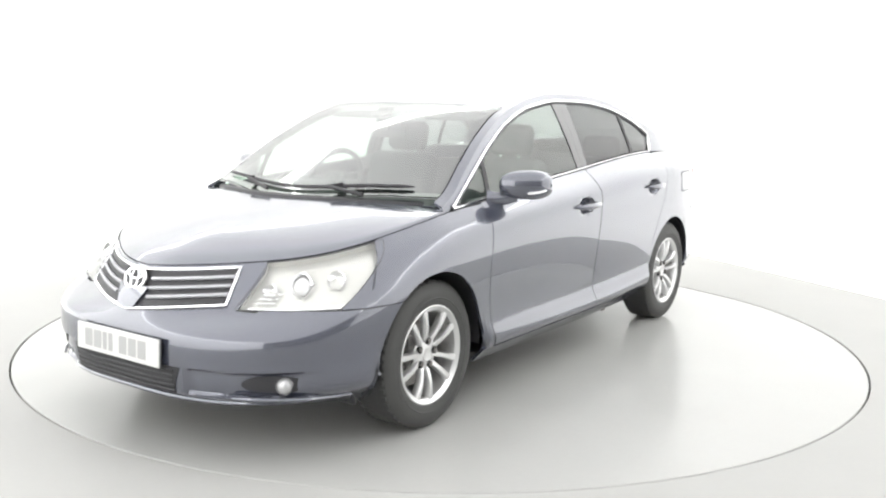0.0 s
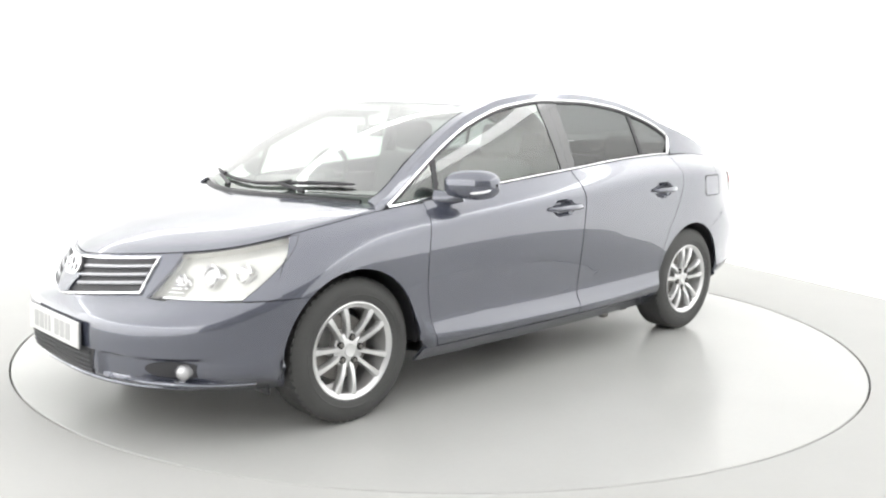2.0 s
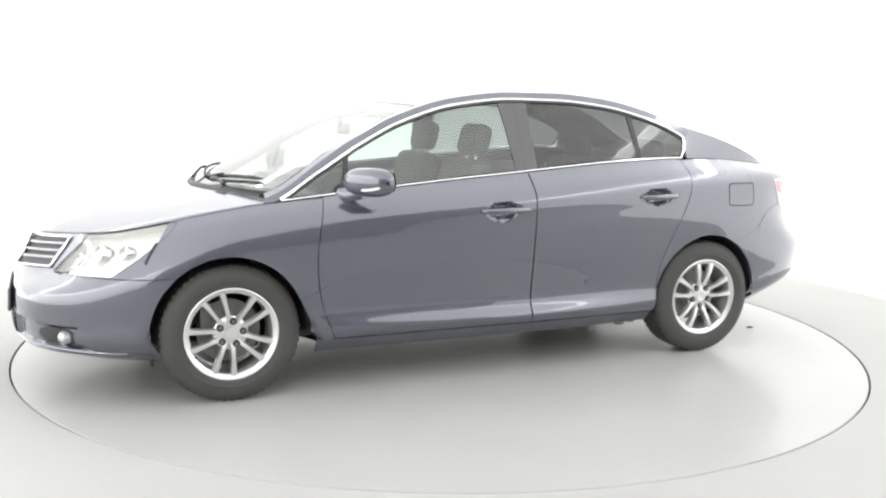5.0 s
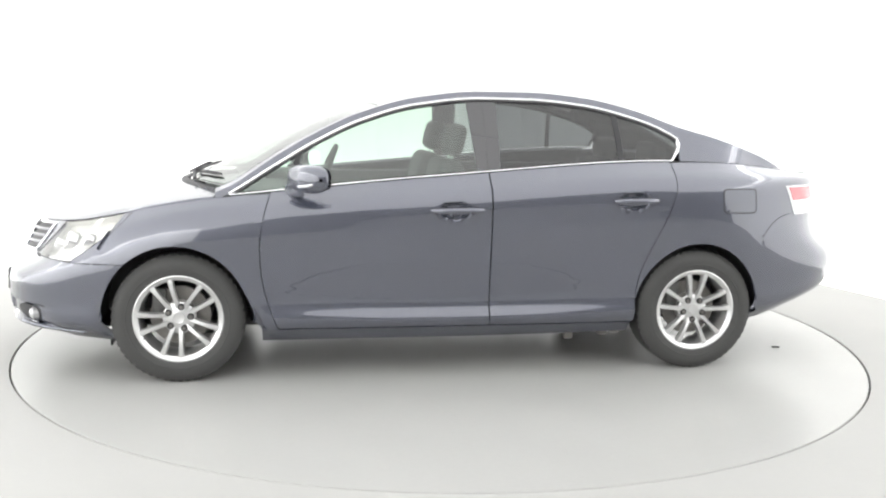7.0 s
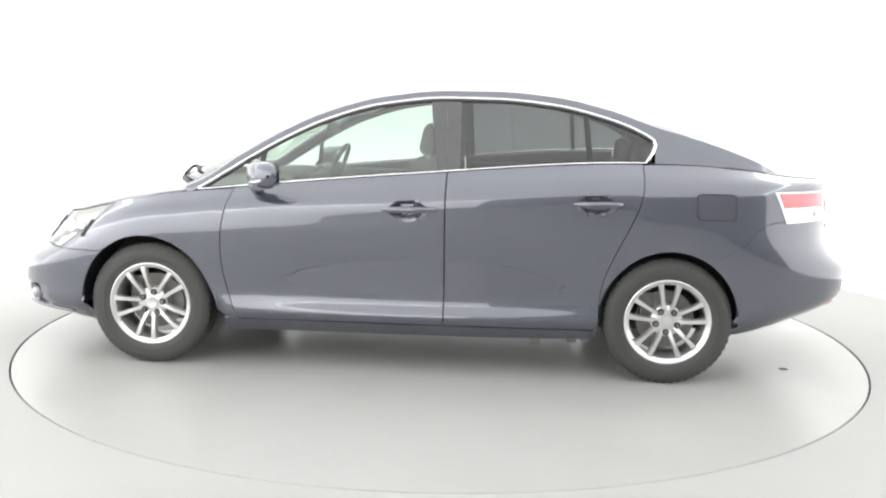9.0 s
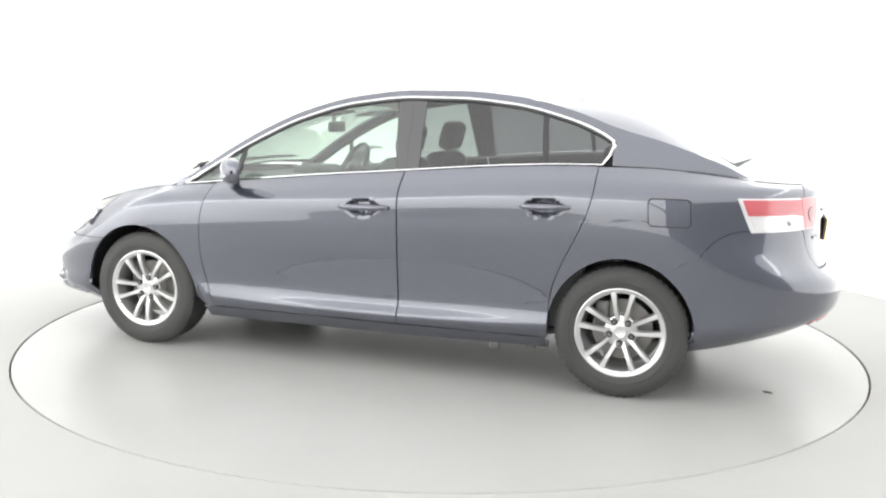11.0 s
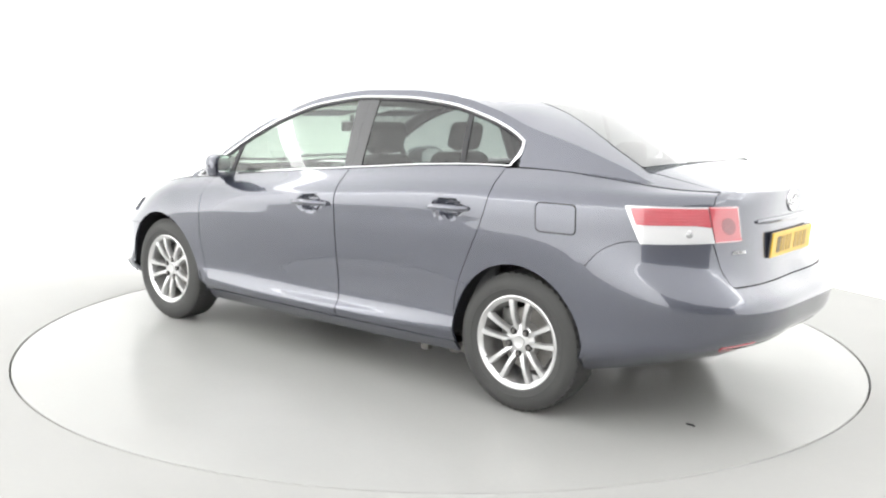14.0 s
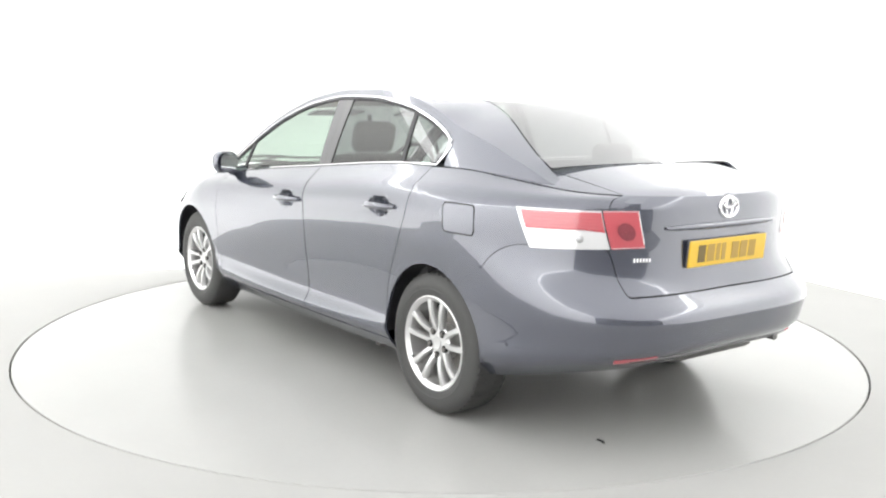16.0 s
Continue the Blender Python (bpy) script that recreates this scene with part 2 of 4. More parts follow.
# ---- the car's surfaces. x forward, y to its left, z up; the axles stand at x = 1.35 and -1.35
SIDE = 1.2
# level: front end, rear end, roundness in front and behind, half widths (front, middle, rear), heights (front, corner, x=1.2, 0, -1.2, corner, rear)
LEVELS = [
    (2.18, 2.25, 2.45, 3.0, (0.80, 0.80, 0.80), (0.205, 0.205, 0.195, 0.195, 0.215, 0.325, 0.385)),
    (2.275, 2.345, 2.95, 3.3, (0.886, 0.892, 0.876), (0.275, 0.285, 0.30, 0.30, 0.32, 0.405, 0.445)),
    (2.29, 2.37, 2.95, 3.5, (0.897, 0.861, 0.880), (0.40, 0.41, 0.42, 0.395, 0.43, 0.50, 0.52)),
    (2.282, 2.368, 2.9, 3.5, (0.905, 0.886, 0.890), (0.50, 0.52, 0.64, 0.64, 0.66, 0.60, 0.59)),
    (2.247, 2.27, 2.42, 3.1, (0.903, 0.898, 0.898), (0.58, 0.615, 0.76, 0.80, 0.84, 0.76, 0.69)),
    (2.20, 2.262, 2.2, 3.0, (0.868, 0.888, 0.880), (0.66, 0.71, 0.855, 0.925, 1.005, 1.01, 0.975)),
    (2.155, 2.25, 2.2, 3.0, (0.79, 0.785, 0.755), (0.735, 0.79, 0.92, 1.038, 1.118, 1.058, 1.043)),
]
Z_LINES = [spline(list(zip((0, 0.5, 1, 1.5, 2, 2.5, 3), lv[5]))) for lv in LEVELS]
STEPS = [i / 6 for i in range(6 * 6 + 1)]


def column(q):
    """The seven level points of the body's skin at q: 0 front middle, 1 and 2 the ends of the straight side, 3 rear middle."""
    pts = []
    for lv, zl in zip(LEVELS, Z_LINES):
        xf, xr, nf, nr, w, _ = lv
        if q <= 1:
            a = q * math.pi / 2
            x, y = SIDE + (xf - SIDE) * max(0.0, math.cos(a)) ** (2 / nf), w[0] * math.sin(a) ** (2 / nf)
        elif q <= 2:
            t = q - 1
            x = SIDE - 2 * SIDE * t
            y = w[0] * (1 - t) * (1 - 2 * t) + w[1] * 4 * t * (1 - t) + w[2] * t * (2 * t - 1)
        else:
            a = (q - 2) * math.pi / 2
            x, y = -SIDE - (xr - SIDE) * math.sin(a) ** (2 / nr), w[2] * max(0.0, math.cos(a)) ** (2 / nr)
        pts.append(Vector((x, y, zl(q))))
    return pts


def rise(pts, h):
    """Catmull-Rom through the levels."""
    i = min(5, int(h))
    t = h - i
    p1, p2 = pts[i], pts[i + 1]
    p0 = pts[i - 1] if i else p1 * 2 - p2
    p3 = pts[i + 2] if i < 5 else p2 * 2 - p1
    return 0.5 * (2 * p1 + (p2 - p0) * t + (2 * p0 - 5 * p1 + 4 * p2 - p3) * t * t + (3 * p1 - p0 - 3 * p2 + p3) * t**3)


CACHE = {}


def ladder(q):
    k = round(q, 5)
    if k not in CACHE:
        pts = column(abs(q))
        CACHE[k] = [rise(pts, h) for h in STEPS]
    return CACHE[k]


def skin(q, z):
    """The body's skin at q and height z; a negative q is the right-hand side."""
    L = ladder(abs(q))
    z = min(max(z, L[0].z), L[-1].z)
    for i in range(len(L) - 1):
        if L[i + 1].z >= z:
            t = (z - L[i].z) / max(1e-6, L[i + 1].z - L[i].z)
            p = L[i].lerp(L[i + 1], t)
            break
    else:
        p = L[-1].copy()
    x = p.x
    if x > 1.6:
        x -= 0.062 * smoothstep(p.y / 0.43) * smoothstep((0.82 - p.y) / 0.36) * smoothstep((p.z - 0.50) / 0.10)
    return Vector((x, p.y if q >= 0 else -p.y, p.z))


SECTIONS = {}


def section(x):
    """The points up the body's left side where it is cut across at x."""
    k = round(x, 5)
    if k not in SECTIONS:
        pts = []
        for lv, zl in zip(LEVELS, Z_LINES):
            xf, xr, nf, nr, w, _ = lv
            if x > SIDE:
                a = math.acos(min(1.0, ((x - SIDE) / (xf - SIDE)) ** (nf / 2)))
                q, y = a / (math.pi / 2), w[0] * math.sin(a) ** (2 / nf)
            elif x >= -SIDE:
                t = (SIDE - x) / (2 * SIDE)
                q, y = 1 + t, w[0] * (1 - t) * (1 - 2 * t) + w[1] * 4 * t * (1 - t) + w[2] * t * (2 * t - 1)
            else:
                a = math.asin(min(1.0, ((-x - SIDE) / (xr - SIDE)) ** (nr / 2)))
                q, y = 2 + a / (math.pi / 2), w[2] * math.cos(a) ** (2 / nr)
            pts.append(Vector((x, y, zl(q))))
        SECTIONS[k] = [rise(pts, h) for h in STEPS]
    return SECTIONS[k]


def flank(x, z):
    """The body's left side at x and height z."""
    L = section(x)
    z = min(max(z, L[0].z), L[-1].z)
    for a, b in zip(L, L[1:]):
        if b.z >= z:
            return a.lerp(b, (z - a.z) / max(1e-6, b.z - a.z))
    return L[-1].copy()


def bottom(q):
    return ladder(abs(q))[0].z


def top(q):
    return ladder(abs(q))[-1].z


def q_at(x, xf=2.27, xr=2.31, nf=2.2, nr=2.9):
    if x > SIDE:
        return math.acos(min(1.0, ((x - SIDE) / (xf - SIDE)) ** (nf / 2))) / (math.pi / 2)
    if x >= -SIDE:
        return 1 + (SIDE - x) / (2 * SIDE)
    return 2 + math.asin(min(1.0, ((-x - SIDE) / (xr - SIDE)) ** (nr / 2))) / (math.pi / 2)


def arch(x, xc, rx, rz):
    t = (x - xc) / rx
    return 0.315 + rz * math.sqrt(max(0.0, 1 - t * t)) if abs(t) < 1 else 0.0


ARCH_F = (1.362, 0.36, 0.381)
ARCH_R = (-1.347, 0.354, 0.377)


def arch_f(x):
    return arch(x, *ARCH_F)


def arch_r(x):
    return arch(x, *ARCH_R)


def rear_seam(x):
    """Height of the joint between rear bumper and quarter panel."""
    return 0.641 + 0.207 * smoothstep((-1.50 - x) / 0.42)


EDGE = [(p.x, p.y, p.z) for p in (column(i / 60)[6] for i in range(181))][::-1]
edge_y = spline([(a[0] + i * 1e-7, a[1]) for i, a in enumerate(EDGE)])
edge_z = spline([(a[0] + i * 1e-7, a[2]) for i, a in enumerate(EDGE)])
center_z = spline([(-2.25, 1.045), (-2.12, 1.085), (-2.0, 1.125), (-1.851, 1.193), (-1.676, 1.276), (-1.504, 1.352), (-1.333, 1.411), (-1.163, 1.448), (-0.827, 1.489), (-0.49, 1.499), (-0.159, 1.490), (0.175, 1.458), (0.341, 1.416), (0.508, 1.37), (0.676, 1.307), (0.844, 1.231), (1.013, 1.144), (1.216, 1.038), (1.36, 0.962)])
hood_z = spline([(1.2, 0.975), (1.36, 0.957), (1.52, 0.928), (1.86, 0.858), (2.03, 0.80), (2.10, 0.768), (2.155, 0.735)])
deck_z = spline([(-2.25, 1.047), (-2.2, 1.076), (-2.1, 1.106), (-1.95, 1.148), (-1.7, 1.216)])
window_top = spline([(-1.30, 1.19), (-1.267, 1.227), (-1.20, 1.27), (-1.046, 1.332), (-0.746, 1.403), (-0.449, 1.429), (-0.2, 1.431), (0.143, 1.395), (0.439, 1.31), (0.678, 1.197), (0.888, 1.072), (1.10, 0.94), (1.16, 0.91)])
rail_z = spline([(-2.08, 1.042), (-2.0, 1.056), (-1.9, 1.085), (-1.75, 1.148), (-1.5, 1.236), (-1.267, 1.30), (-1.046, 1.378), (-0.746, 1.445), (-0.449, 1.468), (-0.2, 1.468), (0.143, 1.432), (0.439, 1.35), (0.678, 1.24), (0.888, 1.115), (1.10, 0.975), (1.2, 0.935)])


def cabin_y(x, z):
    d = max(0.0, z - edge_z(x))
    return edge_y(x) - 0.012 - 0.36 * d - 0.22 * d * d


def rail_y(x):
    return cabin_y(x, rail_z(x))


def cabin(x, z, s=1):
    return Vector((x, s * cabin_y(x, z), z))


def crown(x, y):
    """Height of windscreen, roof and rear window over the plan."""
    t = min(1.0, abs(y) / rail_y(x))
    return rail_z(x) + (center_z(x) - rail_z(x)) * (1 - t**2.4)


def bonnet(x, y):
    t = min(1.0, abs(y) / max(0.02, edge_y(x)))
    return edge_z(x) + (hood_z(x) - edge_z(x)) * (1 - t**2.6)


def deck(x, y):
    t = min(1.0, abs(y) / max(0.02, edge_y(x)))
    return edge_z(x) + (deck_z(x) - edge_z(x)) * (1 - t**2.6)


def door_front(z):
    return 0.952 - 0.055 * ((z - 0.65) / 0.3) ** 2


def door_rear(z):
    return -1.0 - 0.2 * smoothstep((z - 0.42) / 0.62)


def up(q, lo, hi, v):
    return skin(q, lo + (hi - lo) * v)


V10, V14, V20 = lin(0, 1, 11), lin(0, 1, 15), lin(0, 1, 21)
CAR = empty("saloon_car", "metallic blue-grey four-door saloon car standing on the turntable", "car")
GAP = 0.0022


def both(name, shape, mat, label="", parent=None, smooth=True):
    """The part on the car's left side and its mirror image on the right."""
    a = part(name, shape, mat, parent or CAR, label, smooth)
    b = part(name, flipped(shape), mat, parent or CAR, label, smooth)
    return a, b


def scoop(p):
    """The hollow round each fog lamp in the front bumper."""
    y = abs(p.y)
    k = smoothstep((y - 0.345) / 0.03) * smoothstep((0.80 - y) / 0.10) if p.x > 1.75 else 0.0
    k *= smoothstep((p.z - 0.279 + 0.05 * max(0.0, y - 0.5)) / 0.012) * smoothstep((0.388 - p.z) / 0.016)
    d = Vector((0.8, math.copysign(0.6, p.y) * min(1.0, y / 0.5), 0)).normalized()
    return p - d * 0.024 * k


def front_bumper():
    q1 = 0.36

    def face(u, v):
        p = up(u, bottom(u), top(u) - 0.006, v)
        k = u
        if p.z > 0.585:
            t = min(1.0, (p.z - 0.585) / 0.16)
            edge = (HL_QA - 0.004) * (1 - t) + (HL_QD - 0.004) * t
            k = u * (1 + (edge / q1 - 1) * smoothstep((p.z - 0.591) / 0.006))
        return scoop(up(k, bottom(k), top(k) - 0.006, v))
    mid = sheet(face, lin(-q1, q1, 57), lin(0, 1, 75))
    cols = [(0, q) for q in lin(q1, front_x(1.755, 0.45), 16)] + [(1, ARCH_F[0] + ARCH_F[1] * math.cos(a)) for a in lin(0.03, 0.86, 14)]

    def wing(k, v):
        by_x, c = cols[int(k)]
        if by_x:
            lo = max(section(c)[0].z, arch_f(c))
            return scoop(flank(c, lo + (max(lo + 0.001, 0.602) - lo) * v))
        return scoop(up(c, bottom(c), 0.602, v))
    w = sheet(wing, list(range(len(cols))), lin(0, 1, 56))
    part("front_bumper", join(mid, w, flipped(w)), PAINT, CAR)


def fenders():
    cols = [(0, q) for q in lin(HL_QB + 0.003, front_x(1.775, 0.61), 22)] + [(1, ARCH_F[0] + ARCH_F[1] * math.cos(a)) for a in lin(0.03, math.pi - 0.01, 48)] + [(1, x) for x in (0.985, 0.972, 0.96, 0.952)]

    def f(k, v):
        by_x, c = cols[int(k)]
        if not by_x:
            share = min(1.0, max(0.0, (c - HL_QB) / (HL_QC - HL_QB)))
            z1 = top(c) - 0.004 if share >= 1 else 0.612 + (top(c) - 0.614) * share
            return skin(c, 0.606 + (z1 - 0.606) * v)
        lo = arch_f(c)
        if c > ARCH_F[0]:
            lo = max(lo, 0.606)
        elif lo == 0:
            lo = section(c)[0].z + 0.004
        z1 = section(c)[-1].z - 0.004
        if c > 1.5:
            q = q_by(0, c, 0.75, 0.3, 1.0)
            share = min(1.0, max(0.0, (q - HL_QB) / (HL_QC - HL_QB)))
            z1 = min(z1, 0.612 + (z1 - 0.610) * share)
        z = lo + (z1 - lo) * v
        return flank(c + (door_front(z) + GAP - 0.952) * smoothstep((1.05 - c) / 0.098), z)
    both("front_wing", sheet(f, list(range(len(cols))), V20), PAINT)


def cup(p, x, z):
    """The hollow behind a door handle."""
    r = ((p.x - x) / 0.092) ** 2 + ((p.z - z) / 0.046) ** 2
    return p - Vector((0, 0.042 * smoothstep((1 - r) / 0.6), 0)) if r < 1 else p


def doors():
    def front(u, v):
        z = 0.272 + (top(q_at(0.92)) - 0.276) * v
        x = (door_front(z) - GAP) * (1 - u) + (-0.2065) * u
        z = 0.272 + (top(q_at(x)) - 0.004 - 0.272) * v
        return cup(skin(q_at(x), z), -0.02, 0.868)

    def rear(u, v):
        z0 = 0.272 + (top(q_at(-1.15)) - 0.276) * v
        x = -0.2135 * (1 - u) + (door_rear(z0) + GAP) * u
        z = 0.272 + (top(q_at(x)) - 0.004 - 0.272) * v
        return cup(skin(q_at(x), z), -0.965, 0.918)
    fd = both("front_door", sheet(front, lin(0, 1, 100), lin(0, 1, 70)), PAINT)
    rd = both("rear_door", sheet(rear, lin(0, 1, 90), lin(0, 1, 70)), PAINT)
    both("sill", sheet(lambda u, v: up(q_at(u), bottom(q_at(u)), 0.265, v), lin(0.945, -0.985, 40), lin(0, 1, 7)), PAINT)
    return fd, rd


def quarter_panels():
    cols = [(1, -1.003)] + [(1, ARCH_R[0] - ARCH_R[1] * math.cos(a)) for a in lin(math.pi - 0.25, 0.62, 34)]
    cols += [(0, q) for q in lin(rear_x(-1.655, 0.8), 2.624, 28)]

    def f(k, v):
        by_x, c = cols[int(k)]
        if not by_x:
            lo = rear_seam(skin(c, 0.75).x)
            return skin(c, lo + (top(c) - 0.004 - lo) * v)
        w = min(1.0, max(0.0, (c + 1.62) / 0.617))
        lo = arch_r(c)
        for _ in range(6):
            lo = 0.5 * lo + 0.5 * arch_r(max(-1.69, c + (door_rear(lo) - GAP + 1.003) * w))
        if c < -1.345:
            lo = max(lo, rear_seam(c))
        z = lo + (section(c)[-1].z - 0.004 - lo) * v
        return flank(c + (door_rear(z) - GAP + 1.003) * w, z)
    both("rear_quarter_panel", sheet(f, list(range(len(cols))), V20), PAINT)


def rear_bumper():
    cols = [(1, ARCH_R[0] - ARCH_R[1] * math.cos(a)) for a in lin(1.06, 0.03, 18)] + [(0, q) for q in lin(rear_x(-1.73, 0.5), 2.62, 26)]

    def wing(k, v):
        by_x, c = cols[int(k)]
        if by_x:
            lo = max(section(c)[0].z, arch_r(c))
            return flank(c, lo + (max(lo + 0.001, rear_seam(c) - 0.003) - lo) * v)
        return up(c, bottom(c), rear_seam(skin(c, 0.75).x) - 0.003, v)
    w = sheet(wing, list(range(len(cols))), V20)
    mid = sheet(lambda u, v: up(3 - abs(u) if u >= 0 else -(3 - abs(u)), bottom(3 - abs(u)), 0.658 + 0.187 * smoothstep((abs(u) - 0.30) / 0.075), v), lin(-0.38, 0.38, 91), V20)
    part("rear_bumper", join(w, flipped(w), mid), PAINT, CAR)


def boot_lid():
    def back(u, v):
        q = 3 - abs(u)
        lo = 0.663 + 0.187 * smoothstep((abs(u) - 0.30) / 0.07)
        return up(q if u >= 0 else -q, lo, top(q), v)

    def lid(u, v):
        q = 3 - abs(u)
        e = skin(q, 9)
        yy = u / 0.40
        b = Vector((-1.895 + 0.12 * yy * yy, 0.62 * yy, 0))
        p = Vector((e.x, math.copysign(e.y, u), 0)).lerp(b, v)
        p.z = deck(p.x, p.y) + 0.0
        return p
    us = lin(-0.372, 0.372, 81)
    part("boot_lid", join(sheet(back, us, V14), sheet(lid, us, V14, out=lambda p: Vector((0, 0, 1)))), PAINT, CAR)

    # the shoulders beside the lid up to the rear window
    def shoulder(u, v):
        e = skin(u, 9)
        t = (u - 2.15) / (2.625 - 2.15)
        b = Vector((-1.68 - 0.10 * t, 0.70 - 0.03 * t, 0)).lerp(Vector((-1.79, 0.585, 0)), t)
        p = Vector((e.x, e.y, 0)).lerp(b, v)
        p.z = deck(p.x, p.y)
        return p
    both("rear_shoulder", sheet(shoulder, lin(2.15, 2.625, 20), V10, out=lambda p: Vector((0, 0, 1))), PAINT)


def bonnet_panel():
    q1 = q_at(1.18)

    def f(u, v):
        e = skin(u, 9)
        yy = u / q1
        b = Vector((1.385 - 0.24 * yy * yy, 0.70 * yy, 0))
        p = Vector((e.x, e.y, 0)).lerp(b, v)
        p.z = bonnet(p.x, p.y) + (e.z - bonnet(e.x, e.y)) * (1 - v) ** 2 + 0.006 * smoothstep(v / 0.06) - 0.002
        return p
    part("bonnet", sheet(f, lin(-q1, q1, 61), lin(0, 1, 25), out=lambda p: Vector((0, 0, 1))), PAINT, CAR)


def reach(x):
    """How far the painted side frame comes inwards over the roof: a little at the front, wide beside the rear window's head."""
    return 0.045 + 0.20 * smoothstep((-0.98 - x) / 0.14) * smoothstep((x + 1.98) / 0.80)


def cabin_shell():
    def frame_at(x, v):
        lo, hi = window_top(x), rail_z(x)
        if v <= 0.6:
            return cabin(x, lo + (hi - lo) * v / 0.6)
        t = (v - 0.6) / 0.4
        y = rail_y(x) - reach(x) * t
        return Vector((x, y, crown(x, y)))

    def pillar(x, v):
        lo, hi = edge_z(x) + 0.001, rail_z(x)
        dive = Vector((0, 0, -0.016 * v * smoothstep((-1.76 - x) / 0.18)))
        if v <= 0.6:
            return cabin(x, lo + (max(hi, lo) - lo) * v / 0.6) + dive
        t = (v - 0.6) / 0.4
        y = rail_y(x) - reach(x) * t
        return Vector((x, y, crown(x, y))) + dive
    vs = lin(0, 0.6, 7) + lin(0.65, 1, 5)
    rail = sheet(frame_at, lin(1.17, -1.262, 60), vs)
    back = sheet(pillar, lin(-1.262, -1.94, 26), vs)
    both("side_frame", join(rail, back), PAINT)

    def glass(x0, b0, x1, b1, inset):
        def f(u, v):
            xa, xb = x0 - b0 * v * v, x1 - b1 * v * v
            x = xa + (xb - xa) * u
            y = v * (rail_y(x) - inset - reach(x) + 0.045)
            return Vector((x, y, crown(x, y)))
        return f
    up_ = lambda p: Vector((0.2, 0, 1))
    vs = lin(-1, 1, 25)
    part("windscreen", sheet(glass(1.375, 0.25, 0.40, 0.05, 0.052), lin(0, 1, 20), vs, 0.004, 0, up_), SCREENGLASS, CAR, "clear pale green windscreen")
    part("roof", sheet(glass(0.392, 0.05, -1.06, -0.02, 0.048), lin(0, 1, 30), vs, 0.01, 0, up_), PAINT, CAR)
    part("rear_window", sheet(glass(-1.068, -0.02, -1.925, -0.11, 0.052), lin(0, 1, 20), vs, 0.004, 0, up_), REARGLASS, CAR, "grey tinted rear window")

    def band(x0, b0, w, inset):
        return sheet(lambda u, v: glass(x0, b0, x0 - w, b0, inset)(u, v) - Vector((0, 0, 0.004)), lin(0, 1, 4), vs, 0.002, 0, up_)
    part("windscreen_border", join(band(1.385, 0.25, 0.05, 0.05), band(0.44, 0.05, 0.045, 0.05)), GLOSSBLACK, CAR, "black printed windscreen border")
    part("rear_window_border", band(-1.05, -0.02, 0.05, 0.05), GLOSSBLACK, CAR, "black printed rear window border")


def side_windows():
    def pane(xa0, xa1, xb0, xb1, inset=0.012):
        """A pane between two slanting lines, each given at its foot and head."""
        def f(u, v):
            def point(x_foot, x_head):
                x = x_foot + (x_head - x_foot) * v
                lo, hi = edge_z(x) + inset, window_top(x) - inset
                return x, lo + (max(hi, lo + 0.001) - lo) * v
            xa, za = point(xa0, xa1)
            xb, zb = point(xb0, xb1)
            x = xa + (xb - xa) * u
            lo, hi = edge_z(x) + inset, window_top(x) - inset
            return cabin(x, lo + (max(hi, lo + 0.001) - lo) * v) - Vector((0, 0.006, 0))
        return f
    us, vs = lin(0, 1, 18), lin(0, 1, 9)
    both("front_quarter_window", sheet(pane(1.085, 1.085, 0.80, 0.77), us, vs, 0.004), GLASS)
    both("front_door_window", sheet(pane(0.78, 0.75, -0.157, -0.112), us, vs, 0.004), GLASS)
    both("rear_door_window", sheet(pane(-0.272, -0.262, -0.925, -0.90), us, vs, 0.004), PRIVACY)
    both("rear_quarter_window", sheet(pane(-0.945, -0.92, -1.245, -1.255), us, vs, 0.004), PRIVACY)
    both("door_pillar", sheet(pane(-0.152, -0.107, -0.2085, -0.1935, 0.008), lin(0, 1, 4), vs, 0.01, 0.004), GLOSSBLACK)
    both("door_pillar", sheet(pane(-0.2095, -0.1945, -0.277, -0.267, 0.008), lin(0, 1, 4), vs, 0.01, 0.004), GLOSSBLACK)
    both("window_divider", sheet(pane(0.805, 0.775, 0.775, 0.745, 0.008), lin(0, 1, 3), vs, 0.01, 0.005), BLACK)
    both("window_divider", sheet(pane(-0.92, -0.895, -0.95, -0.925, 0.008), lin(0, 1, 3), vs, 0.01, 0.005), BLACK)
    # rubber seal and the bright strip round the windows
    head = [cabin(x, window_top(x)) + Vector((0, 0.004, 0)) for x in lin(1.10, -1.255, 70)]
    foot = [cabin(x, edge_z(x) + 0.003) + Vector((0, 0.006, 0)) for x in lin(-1.215, 1.10, 50)]
    turn = [cabin(-1.262, 1.215), cabin(-1.25, 1.17)]
    both("chrome_window_strip", tube(head + turn + foot, [0.0075] * len(head) + [0.011] * 2 + [0.006] * len(foot), 8, True), CHROME, "bright chrome strip round the side windows")
    inner = [p - Vector((0, 0.002, 0.014)) for p in head]
    both("window_seal", tube(inner, 0.009, 6), BLACK)


